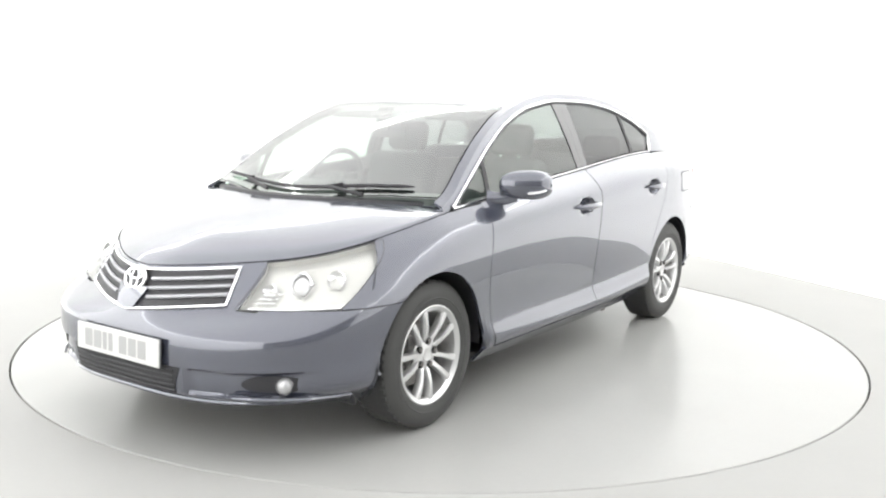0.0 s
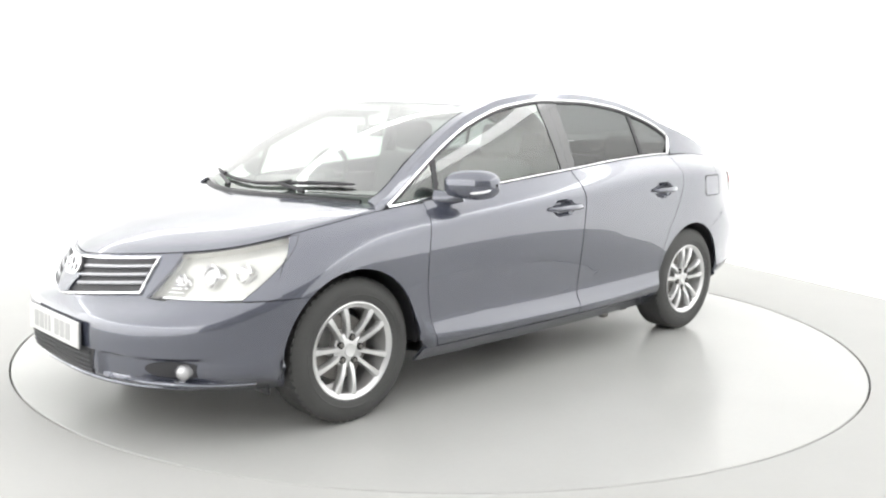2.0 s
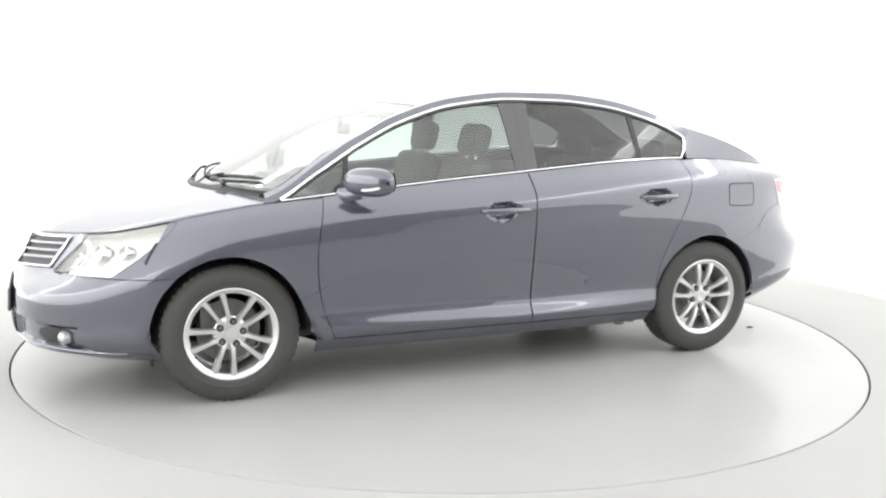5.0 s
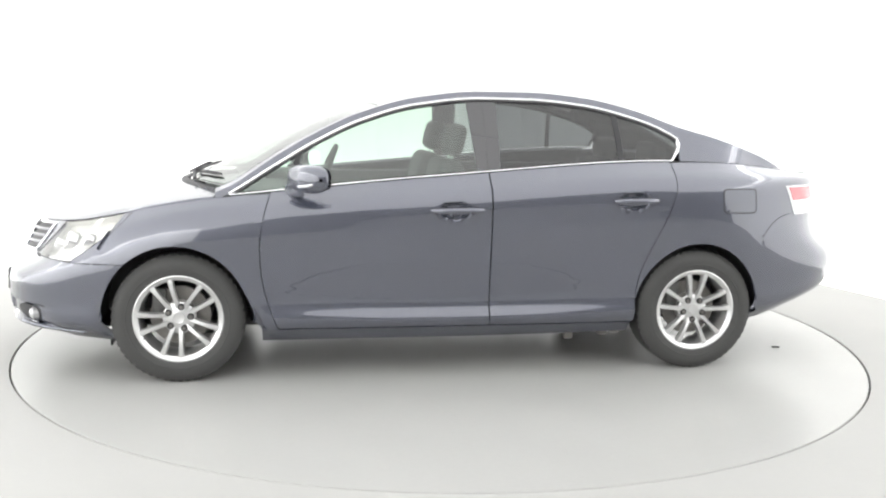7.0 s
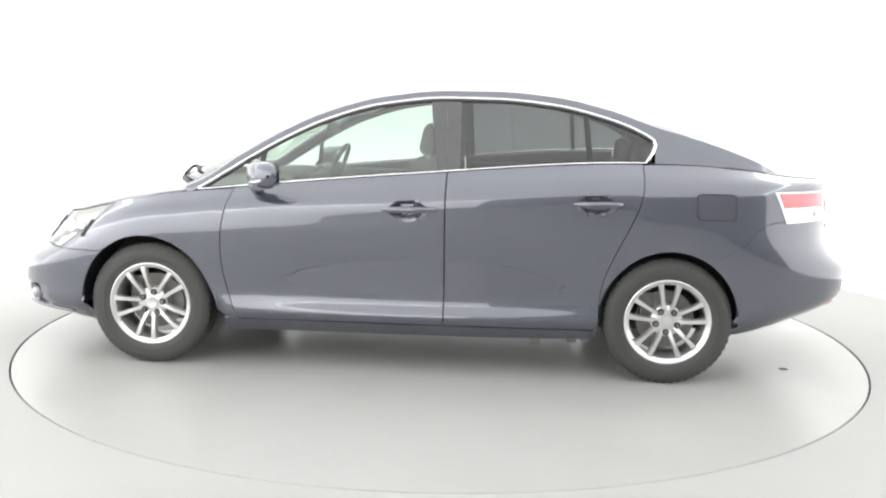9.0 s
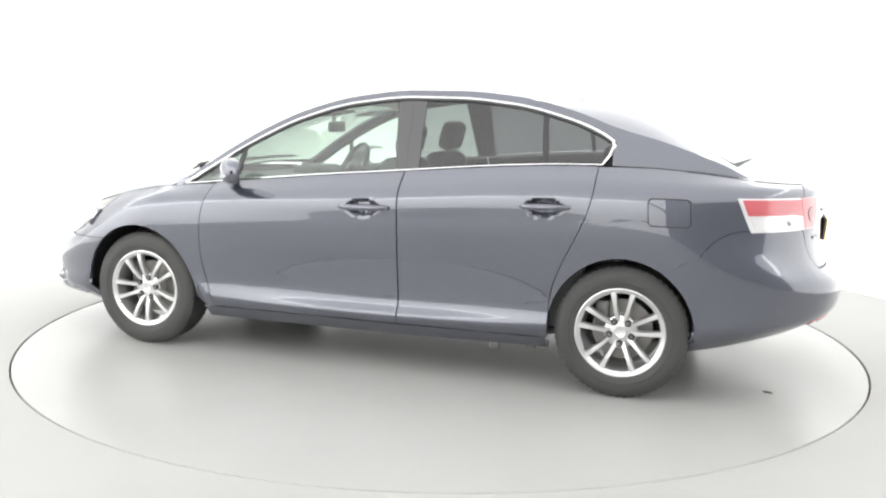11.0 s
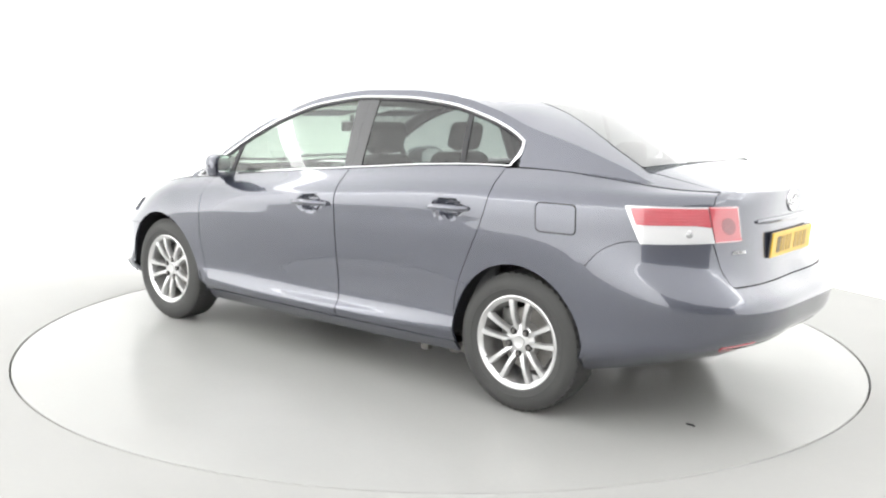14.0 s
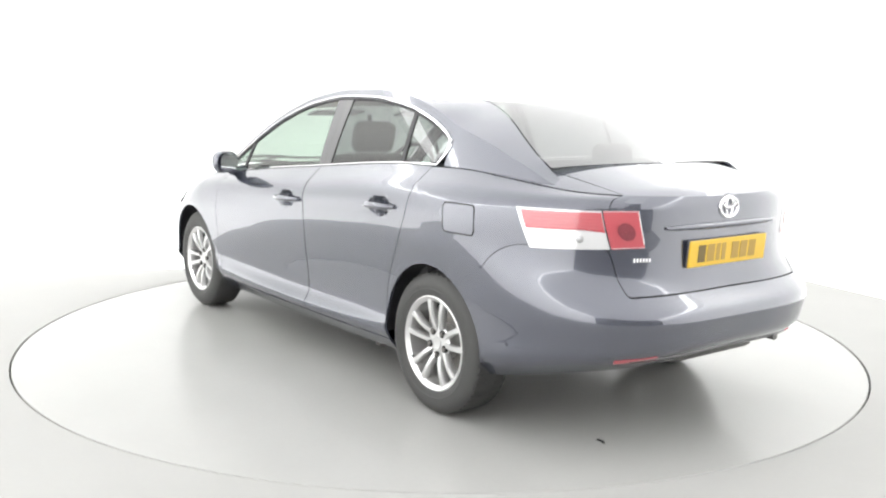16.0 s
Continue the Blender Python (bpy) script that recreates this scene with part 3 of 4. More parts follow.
def wheel(xc, yc, phase, right):
    """An alloy wheel with five pairs of spokes; its outer face looks along +y."""
    root = new("wheel")
    root.parent = CAR
    root.empty_display_size = 0.1
    m = pose(xc, yc, 0.3255, 0, 0, 180 if right else 0)
    root.matrix_local = m
    root["label"] = "black tyre on a silver ten-spoke alloy rim"
    tyre = [(0.206, -0.095), (0.235, -0.104), (0.275, -0.107), (0.302, -0.098), (0.316, -0.086), (0.323, -0.06), (0.325, 0), (0.323, 0.06), (0.317, 0.086), (0.303, 0.098), (0.275, 0.107), (0.24, 0.104), (0.222, 0.098), (0.206, 0.092)]
    part("tyre", lathe(tyre[::-1], 72), RUBBER, root)
    grooves = join(*[lathe([(0.3257, a - 0.004), (0.3257, a + 0.004)], 48) for a in (-0.05, -0.018, 0.018, 0.05)])
    blocks = []
    for k in range(54):
        for side in (-1, 1):
            t = Matrix.Rotation(2 * math.pi * k / 54, 4, "Y")
            blocks.append(moved(block(0, side * 0.067, 0.3142, 0.025, 0.032, 0.018, 0.003, 1), t))
            blocks.append(moved(block(0, side * 0.034, 0.3180, 0.025, 0.026, 0.015, 0.003, 1), t))
    part("tread", join(grooves, *blocks), RUBBER, root)
    letters = []
    for k in range(4):
        letters.append(moved(block(0, 0.1065, 0.262, 0.10, 0.002, 0.004, 0), Matrix.Rotation(k * math.pi / 2 + 0.4, 4, "Y")))
    part("sidewall_rib", join(*letters, lathe([(0.247, 0.105), (0.25, 0.1075), (0.253, 0.106)], 64)), RUBBER, root)
    rim_profile = [(0.196, -0.09), (0.186, -0.06), (0.184, 0.03), (0.189, 0.062), (0.193, 0.086), (0.203, 0.094), (0.214, 0.100), (0.219, 0.098), (0.217, 0.088), (0.205, 0.085)]
    part("rim", lathe(rim_profile[::-1], 72), ALLOY, root)
    for pair in range(5):
        mid = radians(phase + 72 * pair)
        for s in (-1, 1):
            foot, tip = mid + s * radians(21), mid + s * radians(13.5)
            a = Vector((-math.cos(foot) * 0.045, 0.062, math.sin(foot) * 0.045))
            b = Vector((-math.cos(tip) * 0.204, 0.088, math.sin(tip) * 0.204))
            d = (b - a).normalized()
            w = Vector((d.z, 0, -d.x)).normalized()
            verts, faces = [], []
            for t in lin(0, 1, 7):
                c = a.lerp(b, t) + Vector((0, 0.012 * math.sin(math.pi * t), 0))
                hw = 0.0138 - 0.003 * math.sin(math.pi * t) + 0.003 * t * t
                for off, dy in ((-1.0, -0.03), (-1.0, -0.004), (-0.7, 0.003), (0.7, 0.003), (1.0, -0.004), (1.0, -0.03)):
                    verts.append(c + w * hw * off + Vector((0, dy, 0)))
            for i in range(6):
                for j in range(5):
                    faces.append([i * 6 + j, i * 6 + j + 1, (i + 1) * 6 + j + 1, (i + 1) * 6 + j])
            part("spoke", (verts, faces), ALLOY, root)
    part("hub", lathe([(0.0, 0.072), (0.024, 0.073), (0.028, 0.074), (0.030, 0.070), (0.045, 0.068), (0.075, 0.062), (0.08, 0.058), (0.08, 0.0)], 40), ALLOY, root)
    for k in range(5):
        a = radians(phase + 36 + 72 * k)
        c = Vector((-math.cos(a) * 0.057, 0, math.sin(a) * 0.057))
        part("lug_nut", join(moved(lathe([(0.0, 0.080), (0.008, 0.080), (0.0105, 0.076), (0.0105, 0.06)], 6), Matrix.Translation(c))), IRON, root)
        part("nut_recess", moved(lathe([(0.0, 0.0745), (0.0165, 0.0745), (0.0165, 0.05)], 16), Matrix.Translation(c)), SEAM, root)
    part("brake_disc", lathe([(0.0, 0.0), (0.148, 0.0), (0.148, -0.022), (0.0, -0.022)][::-1], 48), IRON, root)
    part("caliper", block(0.10, -0.005, 0.07, 0.07, 0.06, 0.14, 0.012), STEEL, root)
    part("valve", tube([(0.17, 0.07, -0.10), (0.165, 0.098, -0.097)], 0.004, 6), BLACK, root)


def wheels():
    for xc, ph in ((1.35, 115), (-1.35, 88)):
        wheel(xc, 0.758, ph, False)
        wheel(xc, -0.758, ph + 20, True)


def wheel_wells():
    for xc, rx, rz in (ARCH_F, ARCH_R):
        def f(a, v):
            x = xc + rx * math.cos(a)
            y = (flank(x, 0.315 + rz * max(0.0, math.sin(a))).y - 0.018) * (1 - v) + 0.555 * v
            k = 0.004 + 0.010 * min(1, v * 8)
            return Vector((xc + (rx + k) * math.cos(a), y, 0.315 + (rz + k) * math.sin(a)))
        inner = [Vector((xc + (rx + 0.015) * math.cos(a), 0.555, 0.315 + (rz + 0.015) * math.sin(a))) for a in lin(0, math.pi, 24)]
        disc = (inner, [list(range(24))])
        both("wheel_well_liner", join(sheet(f, lin(-0.02, math.pi + 0.02, 30), [0, 0.1, 0.5, 1], 0), disc), BLACK)


def underbody():
    pts = [skin(q, 0) for q in lin(0.05, 2.95, 60)]
    left = [Vector((p.x, p.y - 0.02, 0.225 if p.x > -1.6 else 0.225 + 0.2 * smoothstep((-1.6 - p.x) / 0.6))) for p in pts]
    for p in left:
        for xc in (1.352, -1.345):
            if abs(p.x - xc) < 0.40:
                p.y = 0.54
    n = len(left)
    verts = left + [Vector((p.x, -p.y, p.z)) for p in left]
    part("underbody", (verts, [[i, i + n, i + 1 + n, i + 1] for i in range(n - 1)]), BLACK, CAR, smooth=False)
    part("silencer", moved(block(-1.92, -0.25, 0.335, 0.30, 0.62, 0.14, 0.05, 3), Matrix()), STEEL, CAR)
    part("exhaust_pipe", tube([(-1.95, -0.45, 0.355), (-2.10, -0.50, 0.36), (-2.20, -0.51, 0.357)], 0.023, 14), STEEL, CAR)
    part("cross_member", block(1.25, 0, 0.20, 0.2, 1.0, 0.08, 0.02), STEEL, CAR)
    part("cross_member", block(-1.15, 0, 0.21, 0.14, 1.1, 0.07, 0.02), STEEL, CAR)
    for x, h in ((-0.69, 0.07), (-0.88, 0.05), (-0.95, 0.04)):
        both("jacking_bracket", block(x, 0.70, 0.215 - h / 2, 0.05, 0.04, h, 0.008), IRON)


# ---- lamps, grille, plates and trim laid on the body's skin
def q_by(axis, value, z, lo, hi):
    """The q between lo and hi where the skin at height z reaches that x or y."""
    a, b = lo, hi
    fa = skin(a, z)[axis] - value
    for _ in range(40):
        m = (a + b) / 2
        fm = skin(m, z)[axis] - value
        if (fm > 0) == (fa > 0):
            a = m
        else:
            b = m
    return (a + b) / 2


def front_x(x, z):
    return q_by(0, x, z, 0.0, 1.0)


def front_y(y, z):
    return math.copysign(q_by(1, abs(y), z, 0.0, 1.0), y)


def rear_x(x, z):
    return q_by(0, x, z, 2.0, 3.0)


def rear_y(y, z):
    return math.copysign(q_by(1, abs(y), z, 2.0, 3.0), y)


def normal_at(q, z):
    e = 0.004
    a = skin(q + e, z) - skin(q - e, z)
    b = skin(q, z + 0.006) - skin(q, z - 0.006)
    n = a.cross(b).normalized()
    p = skin(q, z)
    return n if n.dot(Vector((p.x * 0.3, p.y, 0))) > 0 else -n


def face_to(p, n, roll=0):
    """The pose at p whose y axis looks along n."""
    return Matrix.Translation(p) @ n.to_track_quat("Y", "Z").to_matrix().to_4x4()


HL_QA, HL_QB, HL_QC, HL_QD = q_by(1, 0.455, 0.593, 0.0, 1.0), front_x(1.866, 0.606), front_x(1.565, 0.855), 0.385


def headlight_skin(u, v):
    q = (HL_QA * (1 - u) + HL_QB * u) * (1 - v) + (HL_QD * (1 - u) + HL_QC * u) * v
    z0 = 0.597 + 0.012 * u
    z1 = top(q) - 0.010
    return q, z0 + (z1 - z0) * v


def headlights():
    us, vs = lin(0, 1, 22), lin(0, 1, 14)
    f = lambda u, v: skin(*headlight_skin(u, v))
    bowl = sheet(f, us, vs, -0.038, -0.040)
    cover = sheet(f, us, vs, 0.006, -0.001)
    rim = [f(u, 0) for u in us] + [f(1, v) for v in vs[1:]] + [f(u, 1) for u in us[-2::-1]] + [f(0, v) for v in vs[-2:0:-1]]
    for s in (1, -1):
        fix = (lambda sh: sh) if s > 0 else flipped
        lamp = part("headlight", fix(bowl), REFLECTOR, CAR, "clear headlight with silver reflectors")
        part("lens_cover", fix(cover), LENS, lamp)
        part("gasket", fix(tube(rim, 0.0022, 6, True)), TRIM, lamp)
        for u, v, r, mat, name in ((0.40, 0.56, 0.052, CHROME, "projector_ring"), (0.40, 0.56, 0.038, CLEARLENS, "projector_lens"), (0.70, 0.58, 0.036, CHROME, "main_beam_bowl"), (0.16, 0.45, 0.030, CHROME, "indicator_bowl")):
            q, z = headlight_skin(u, v)
            p = skin(q, z)
            n = (normal_at(q, z) + Vector((1.2, 0, 0))).normalized()
            c = p - normal_at(q, z) * 0.034
            if name.endswith("ring"):
                sh = lathe([(r - 0.012, 0.012), (r - 0.006, 0.026), (r, 0.020), (r + 0.002, -0.02)], 28)
            elif name.endswith("lens"):
                sh = lathe([(0.0, 0.030), (r * 0.4, 0.028), (r * 0.75, 0.020), (r, 0.004), (r, -0.02)], 28)
            else:
                sh = lathe([(0.0, -0.012), (r * 0.5, -0.008), (r * 0.85, 0.006), (r, 0.022), (r + 0.004, 0.018), (r + 0.004, -0.02)], 28)
            part(name, fix(moved(sh, face_to(c, n))), mat, lamp)
        # the grey brow and the small bars of the inner lamp
        brow = sheet(lambda u, v: f(0.05 + 0.9 * u, 0.02 + 0.10 * v), lin(0, 1, 16), lin(0, 1, 3), 0.004, -0.030)
        part("lower_bezel", fix(brow), CHROME, lamp)
        for k in range(3):
            q0, z0 = headlight_skin(0.10, 0.22 + 0.09 * k)
            q1, z1 = headlight_skin(0.27, 0.22 + 0.09 * k)
            part("reflector_bar", fix(tube([skin(q0, z0) - normal_at(q0, z0) * 0.03, skin(q1, z1) - normal_at(q1, z1) * 0.03], 0.004, 6)), CHROME, lamp)


def grille():
    def edge(y, t):
        """Grille skin at width y and height share t."""
        k = min(1.0, abs(y) / 0.41)
        z0 = 0.566 + 0.045 * k**0.8
        q = front_y(y if abs(y) > 0.002 else 0.002, 0.66)
        z1 = top(q) - 0.022
        return q, z0 + (z1 - z0) * t

    def f(y, t, lift=0.0):
        yy = y * (0.90 + 0.10 * t + 0.02 * t * t)
        q, z = edge(yy, t)
        return skin(q, z) + normal_at(q, z) * lift
    thing = part("grille", sheet(lambda y, t: f(y, t), lin(-0.43, 0.43, 41), lin(0, 1, 10), 0.004, 0.004, out=lambda p: Vector((1, 0, 0))), BLACK, CAR, "black radiator grille with silver bars")
    outline = [f(y, 1, 0.006) for y in lin(-0.43, 0.43, 33)] + [f(0.43, t, 0.006) for t in lin(0.85, 0.15, 6)] + [f(y, 0, 0.006) for y in lin(0.43, -0.43, 33)] + [f(-0.43, t, 0.006) for t in lin(0.15, 0.85, 6)]
    part("grille_surround", tube(outline, 0.0068, 8, True), CHROME, thing, "bright chrome surround")
    for t in (0.27, 0.50, 0.74):
        for s in (-1, 1):
            part("grille_bar", tube([f(s * y, t, 0.010) for y in lin(0.085, 0.425, 18)], 0.0080, 8), GRILLESILVER, thing)
    part("grille_keel", sheet(lambda u, t: f(u * (0.035 + 0.055 * t), 0.0 + 0.52 * t, 0.0), lin(-1, 1, 9), lin(0, 1, 6), 0.014, 0.018, out=lambda p: Vector((1, 0, 0))), PAINT, thing)
    emblem(Vector((2.205, 0, 0.682)), Vector((1, 0, 0.35)).normalized(), 0.060, 0.043)


def emblem(p, n, rx, rz):
    m = face_to(p, n)
    ring = [m @ Vector((rx * math.cos(a), 0.004, rz * math.sin(a))) for a in lin(0, 2 * math.pi, 41)[:-1]]
    oval = [m @ Vector((rx * 0.36 * math.cos(a), 0.005, rz * 0.92 * math.sin(a))) for a in lin(0, 2 * math.pi, 25)[:-1]]
    brow = [m @ Vector((rx * 0.72 * math.cos(a), 0.005, rz * (0.42 + 0.46 * math.sin(a)))) for a in lin(0, 2 * math.pi, 25)[:-1]]
    base = part("badge", moved(([Vector((rx * math.cos(a), y, rz * math.sin(a))) for y in (-0.012, 0.001) for a in lin(0, 2 * math.pi, 33)[:-1]], [list(range(32, 64))] + [[k, (k + 1) % 32, 32 + (k + 1) % 32, 32 + k] for k in range(32)]), m), TRIM, CAR, "oval chrome badge", False)
    part("badge_ring", tube(ring, 0.0075, 8, True), CHROME, base)
    part("badge_oval", tube(oval, 0.006, 8, True), CHROME, base)
    part("badge_oval", tube(brow, 0.006, 8, True), CHROME, base)


def plate(name, cx, cz, mat, ink, tilt, back, label, bars):
    s = -1 if back else 1
    m = Matrix.Translation((cx, 0, cz)) @ Matrix.Rotation(radians(tilt) * s, 4, "Y")
    thing = part(name, moved(block(0, 0, 0, 0.008, 0.52, 0.111, 0.003, 1), m), mat, CAR, label)
    part("plate_holder", moved(block(-0.007 * s, 0, 0, 0.010, 0.522, 0.113, 0.003, 1), m), TRIM, thing)
    y = -0.205
    for k in range(7):
        w = 0.026 if k in (2, 3) else 0.048
        if k == 4:
            y += 0.03
        if k in bars:
            part("plate_bar", moved(block(0.0045 * s, (y + w / 2) * s, 0, 0.0015, w, 0.072, 0), m), ink[0 if k == 0 else 1], thing, smooth=False)
        y += w + 0.011


def bumper_trim():
    # lower intake
    f = lambda y, z: skin(front_y(y if abs(y) > 0.002 else 0.002, z), z)
    ys = lin(-0.33, 0.33, 31)
    intake = part("lower_intake", sheet(lambda y, z: f(y * (1 - 0.1 * (0.385 - z) / 0.11), z), ys, lin(0.275, 0.385, 6), 0.006, 0.003, out=lambda p: Vector((1, 0, 0))), BLACK, CAR, "black lower air intake")
    for z in (0.29, 0.31, 0.33, 0.35, 0.37):
        part("intake_slat", tube([f(y * 0.92, z) + Vector((0.006, 0, 0)) for y in ys], 0.0045, 6), BLACK, intake)
    part("front_lip", tube([f(y, 0.262 - 0.012 * abs(y) / 0.66) + Vector((0.004, 0, 0)) for y in lin(-0.70, 0.70, 41)], [0.004 + 0.007 * math.sin(math.pi * t) ** 0.5 for t in lin(0, 1, 41)], 8), PAINT, CAR)
    plate("front_number_plate", 2.306, 0.432, WHITEPLATE, (FAINT, FAINT), -2, False, "white number plate with pale bars", (0, 1, 2, 3, 4, 5, 6))
    # fog lamps in their scooped pockets
    for s in (1, -1):
        fix = (lambda sh: sh) if s > 0 else flipped

        def pocket(u, v):
            a = 2 * math.pi * u
            y = 0.668 + 0.098 * math.cos(a) * v - 0.012 * v * math.sin(a)
            z = 0.331 + 0.040 * math.sin(a) * v
            q = front_y(y, z)
            return skin(q, z) - normal_at(q, z) * (0.021 - 0.003 * v)
        p = part("fog_lamp_pocket", fix(sheet(pocket, lin(0, 1, 33), lin(0.02, 1, 6), 0)), BLACK, CAR, "dark pocket round the fog lamp")
        q = front_y(0.694, 0.328)
        part("fog_lamp", fix(moved(lathe([(0.0, 0.012), (0.014, 0.010), (0.025, 0.002), (0.029, -0.008), (0.032, -0.003), (0.033, -0.03)], 24), face_to(skin(q, 0.328) - normal_at(q, 0.328) * 0.006, (normal_at(q, 0.328) + Vector((0.6, 0, 0))).normalized()))), FOGGLASS, p, "round clear fog lamp")
        part("fog_lamp_wing", fix(tube([skin(front_y(y, z), z) + Vector((0.004, 0.003, 0)) for y, z in zip(lin(0.53, 0.785, 12), [0.283 - 0.03 * t * t for t in lin(0, 1, 12)])], [0.005 + 0.006 * math.sin(math.pi * t) for t in lin(0.05, 0.95, 12)], 8)), PAINT, p)


def tail_lamps():
    qa, qb, qc, qd = rear_x(-1.845, 0.99), rear_x(-1.915, 0.845), rear_y(0.46, 0.845), rear_y(0.49, 1.0)

    def f(u, v):
        q = (qb * (1 - u) + qc * u) * (1 - v) + (qa * (1 - u) + qd * u) * v
        z = 0.848 + (0.995 - 0.848) * v - 0.010 * (1 - u) * (1 - v)
        return skin(q, z)
    split = 0.70

    def zone(u0, u1, v0, v1, lift, fu=None):
        return sheet(lambda u, v: f(u0 + (u1 - u0) * u, (v0 if not fu else fu(u)) + (v1 - (v0 if not fu else fu(u))) * v), lin(0, 1, 20), lin(0, 1, 8), 0.006, lift)
    for s in (1, -1):
        fix = (lambda sh: sh) if s > 0 else flipped
        lamp = part("tail_lamp", fix(zone(0, split - 0.006, 0, 1, 0.004)), CLEARLENS, CAR, "red and clear tail lamp on the body corner")
        part("red_lens", fix(zone(0.035, split - 0.012, 0.50, 0.95, 0.008, lambda u: 0.50 - 0.25 * max(0, u - 0.75))), REDLENS, lamp)
        part("clear_lens", fix(zone(0.05, split - 0.03, 0.07, 0.46, 0.007)), CLEARLENS, lamp)
        bulb = f(0.46, 0.27)
        part("bulb", fix(moved(lathe([(0.0, 0.006), (0.012, 0.004), (0.017, 0.0)], 16), face_to(bulb + Vector((-0.004, 0.006, 0)), Vector((-0.5, 0.85, 0)).normalized()))), FOGGLASS, lamp)
        for k in range(5):
            part("lens_rib", fix(tube([f(u, 0.55 + 0.085 * k) + Vector((-0.004, 0.006, 0)) for u in lin(0.045, split - 0.02, 14)], 0.002, 6)), REDLENS, lamp)
        lid = part("lid_lamp", fix(zone(split + 0.006, 1, 0, 1, 0.004)), REDLENS, CAR, "red tail lamp on the boot lid")
        core = sheet(lambda a, r: f(split + 0.17 + 0.075 * r * math.cos(a), 0.45 + 0.24 * r * math.sin(a)), lin(0, 2 * math.pi, 25), lin(0.05, 1, 5), 0, 0.0065)
        part("lamp_core", fix(core), DARKRED, lid)
        edge = [f(u, 0.98) for u in lin(split + 0.01, 1, 8)] + [f(1, v) for v in lin(0.9, 0.1, 6)] + [f(u, 0.02) for u in lin(1, split + 0.01, 8)]
        part("lamp_edge", fix(tube(edge, 0.0045, 6)), CLEARLENS, lid)
        part("reflector", fix(sheet(lambda u, v: skin(rear_y(0.595 - 0.175 * u, 0.39), 0.394 + 0.010 * u + 0.02 * v), lin(0, 1, 10), lin(0, 1, 3), 0.004, 0.004)), REDLENS, CAR, "red reflector strip in the bumper")


def boot_trim():
    f = lambda y, z: skin(rear_y(y if abs(y) > 0.002 else 0.002, z), z)
    out = lambda p: Vector((-1, 0, 0))
    part("boot_garnish", tube([f(y, 0.922) + Vector((-0.005, 0, 0)) for y in lin(-0.37, 0.37, 21)], [0.006 + 0.007 * math.sin(math.pi * t) ** 0.4 for t in lin(0, 1, 21)], 10), PAINT, CAR)
    plate("rear_number_plate", -2.272, 0.812, YELLOWPLATE, (INK, PALEINK), 4, True, "yellow number plate with dark bars", (0, 1, 2, 3, 4, 5, 6))
    emblem(Vector((-2.257, 0, 0.993)), Vector((-1, 0, 0.06)).normalized(), 0.060, 0.042)
    for k in range(6):
        part("badge_stroke", block(*(f(0.44 + 0.013 * k, 0.80) + Vector((-0.003, 0, 0))), 0.004, 0.009, 0.016, 0.001, 1), CHROME, CAR, "small chrome badge stroke")
    part("bumper_lower_trim", tube([Vector((skin(rear_y(y if abs(y) > 0.002 else 0.002, 0.41), 0.41).x + 0.006, y, 0.408)) for y in lin(-0.55, 0.55, 21)], 0.009, 8), GLOSSBLACK, CAR)


def handles(fd, rd):
    for doors_, xa, xb, z in ((fd, 0.107, -0.166, 0.868), (rd, -0.853, -1.093, 0.918)):
        for d, s in zip(doors_, (1, -1)):
            fix = (lambda sh: sh) if s > 0 else flipped
            pts = [skin(q_at(xa + (xb - xa) * t), z + 0.004 * t) + Vector((0, 0.006 + 0.030 * math.sin(math.pi * min(1, max(0, t))) ** 0.5, 0)) for t in lin(0, 1, 17)]
            h = part("door_handle", fix(tube(pts, [0.008 + 0.008 * math.sin(math.pi * t) ** 0.5 for t in lin(0, 1, 17)], 10, False, 0.75)), PAINT, d, "body-coloured pull handle")
            if doors_ is fd:
                part("keyhole", fix(block(xb + 0.006, 0.912, z, 0.018, 0.012, 0.02, 0.004)), PAINT, h)


def fuel_flap():
    xs, zs = (-1.452, -1.650), (0.856, 0.982)
    def edge(t):
        r = 0.022
        cx, cz = (xs[0] + xs[1]) / 2, (zs[0] + zs[1]) / 2
        hx, hz = (xs[0] - xs[1]) / 2 - r, (zs[1] - zs[0]) / 2 - r
        a = 2 * math.pi * t
        sx, sz = (1 if math.cos(a) >= 0 else -1), (1 if math.sin(a) >= 0 else -1)
        return cx + sx * hx + r * math.cos(a), cz + sz * hz + r * math.sin(a)
    ring = [edge(t) for t in lin(0.003, 1.003, 65)[:-1]]
    pts = [skin(q_at(x), z) for x, z in ring]
    c = skin(q_at(-1.551), 0.919)
    n = len(pts)
    verts = [c + Vector((0, 0.0025, 0))] + [skin(q_at(-1.551 + (x + 1.551) * 0.975), 0.919 + (z - 0.919) * 0.965) + Vector((0, 0.002, 0)) for x, z in ring]
    faces = [[0, 1 + (k + 1) % n, 1 + k] for k in range(n)]
    flap = part("fuel_flap", (verts, faces), PAINT, CAR, "rounded square fuel filler flap")
    part("flap_gap", tube(pts, 0.0035, 6, True), SEAM, flap)


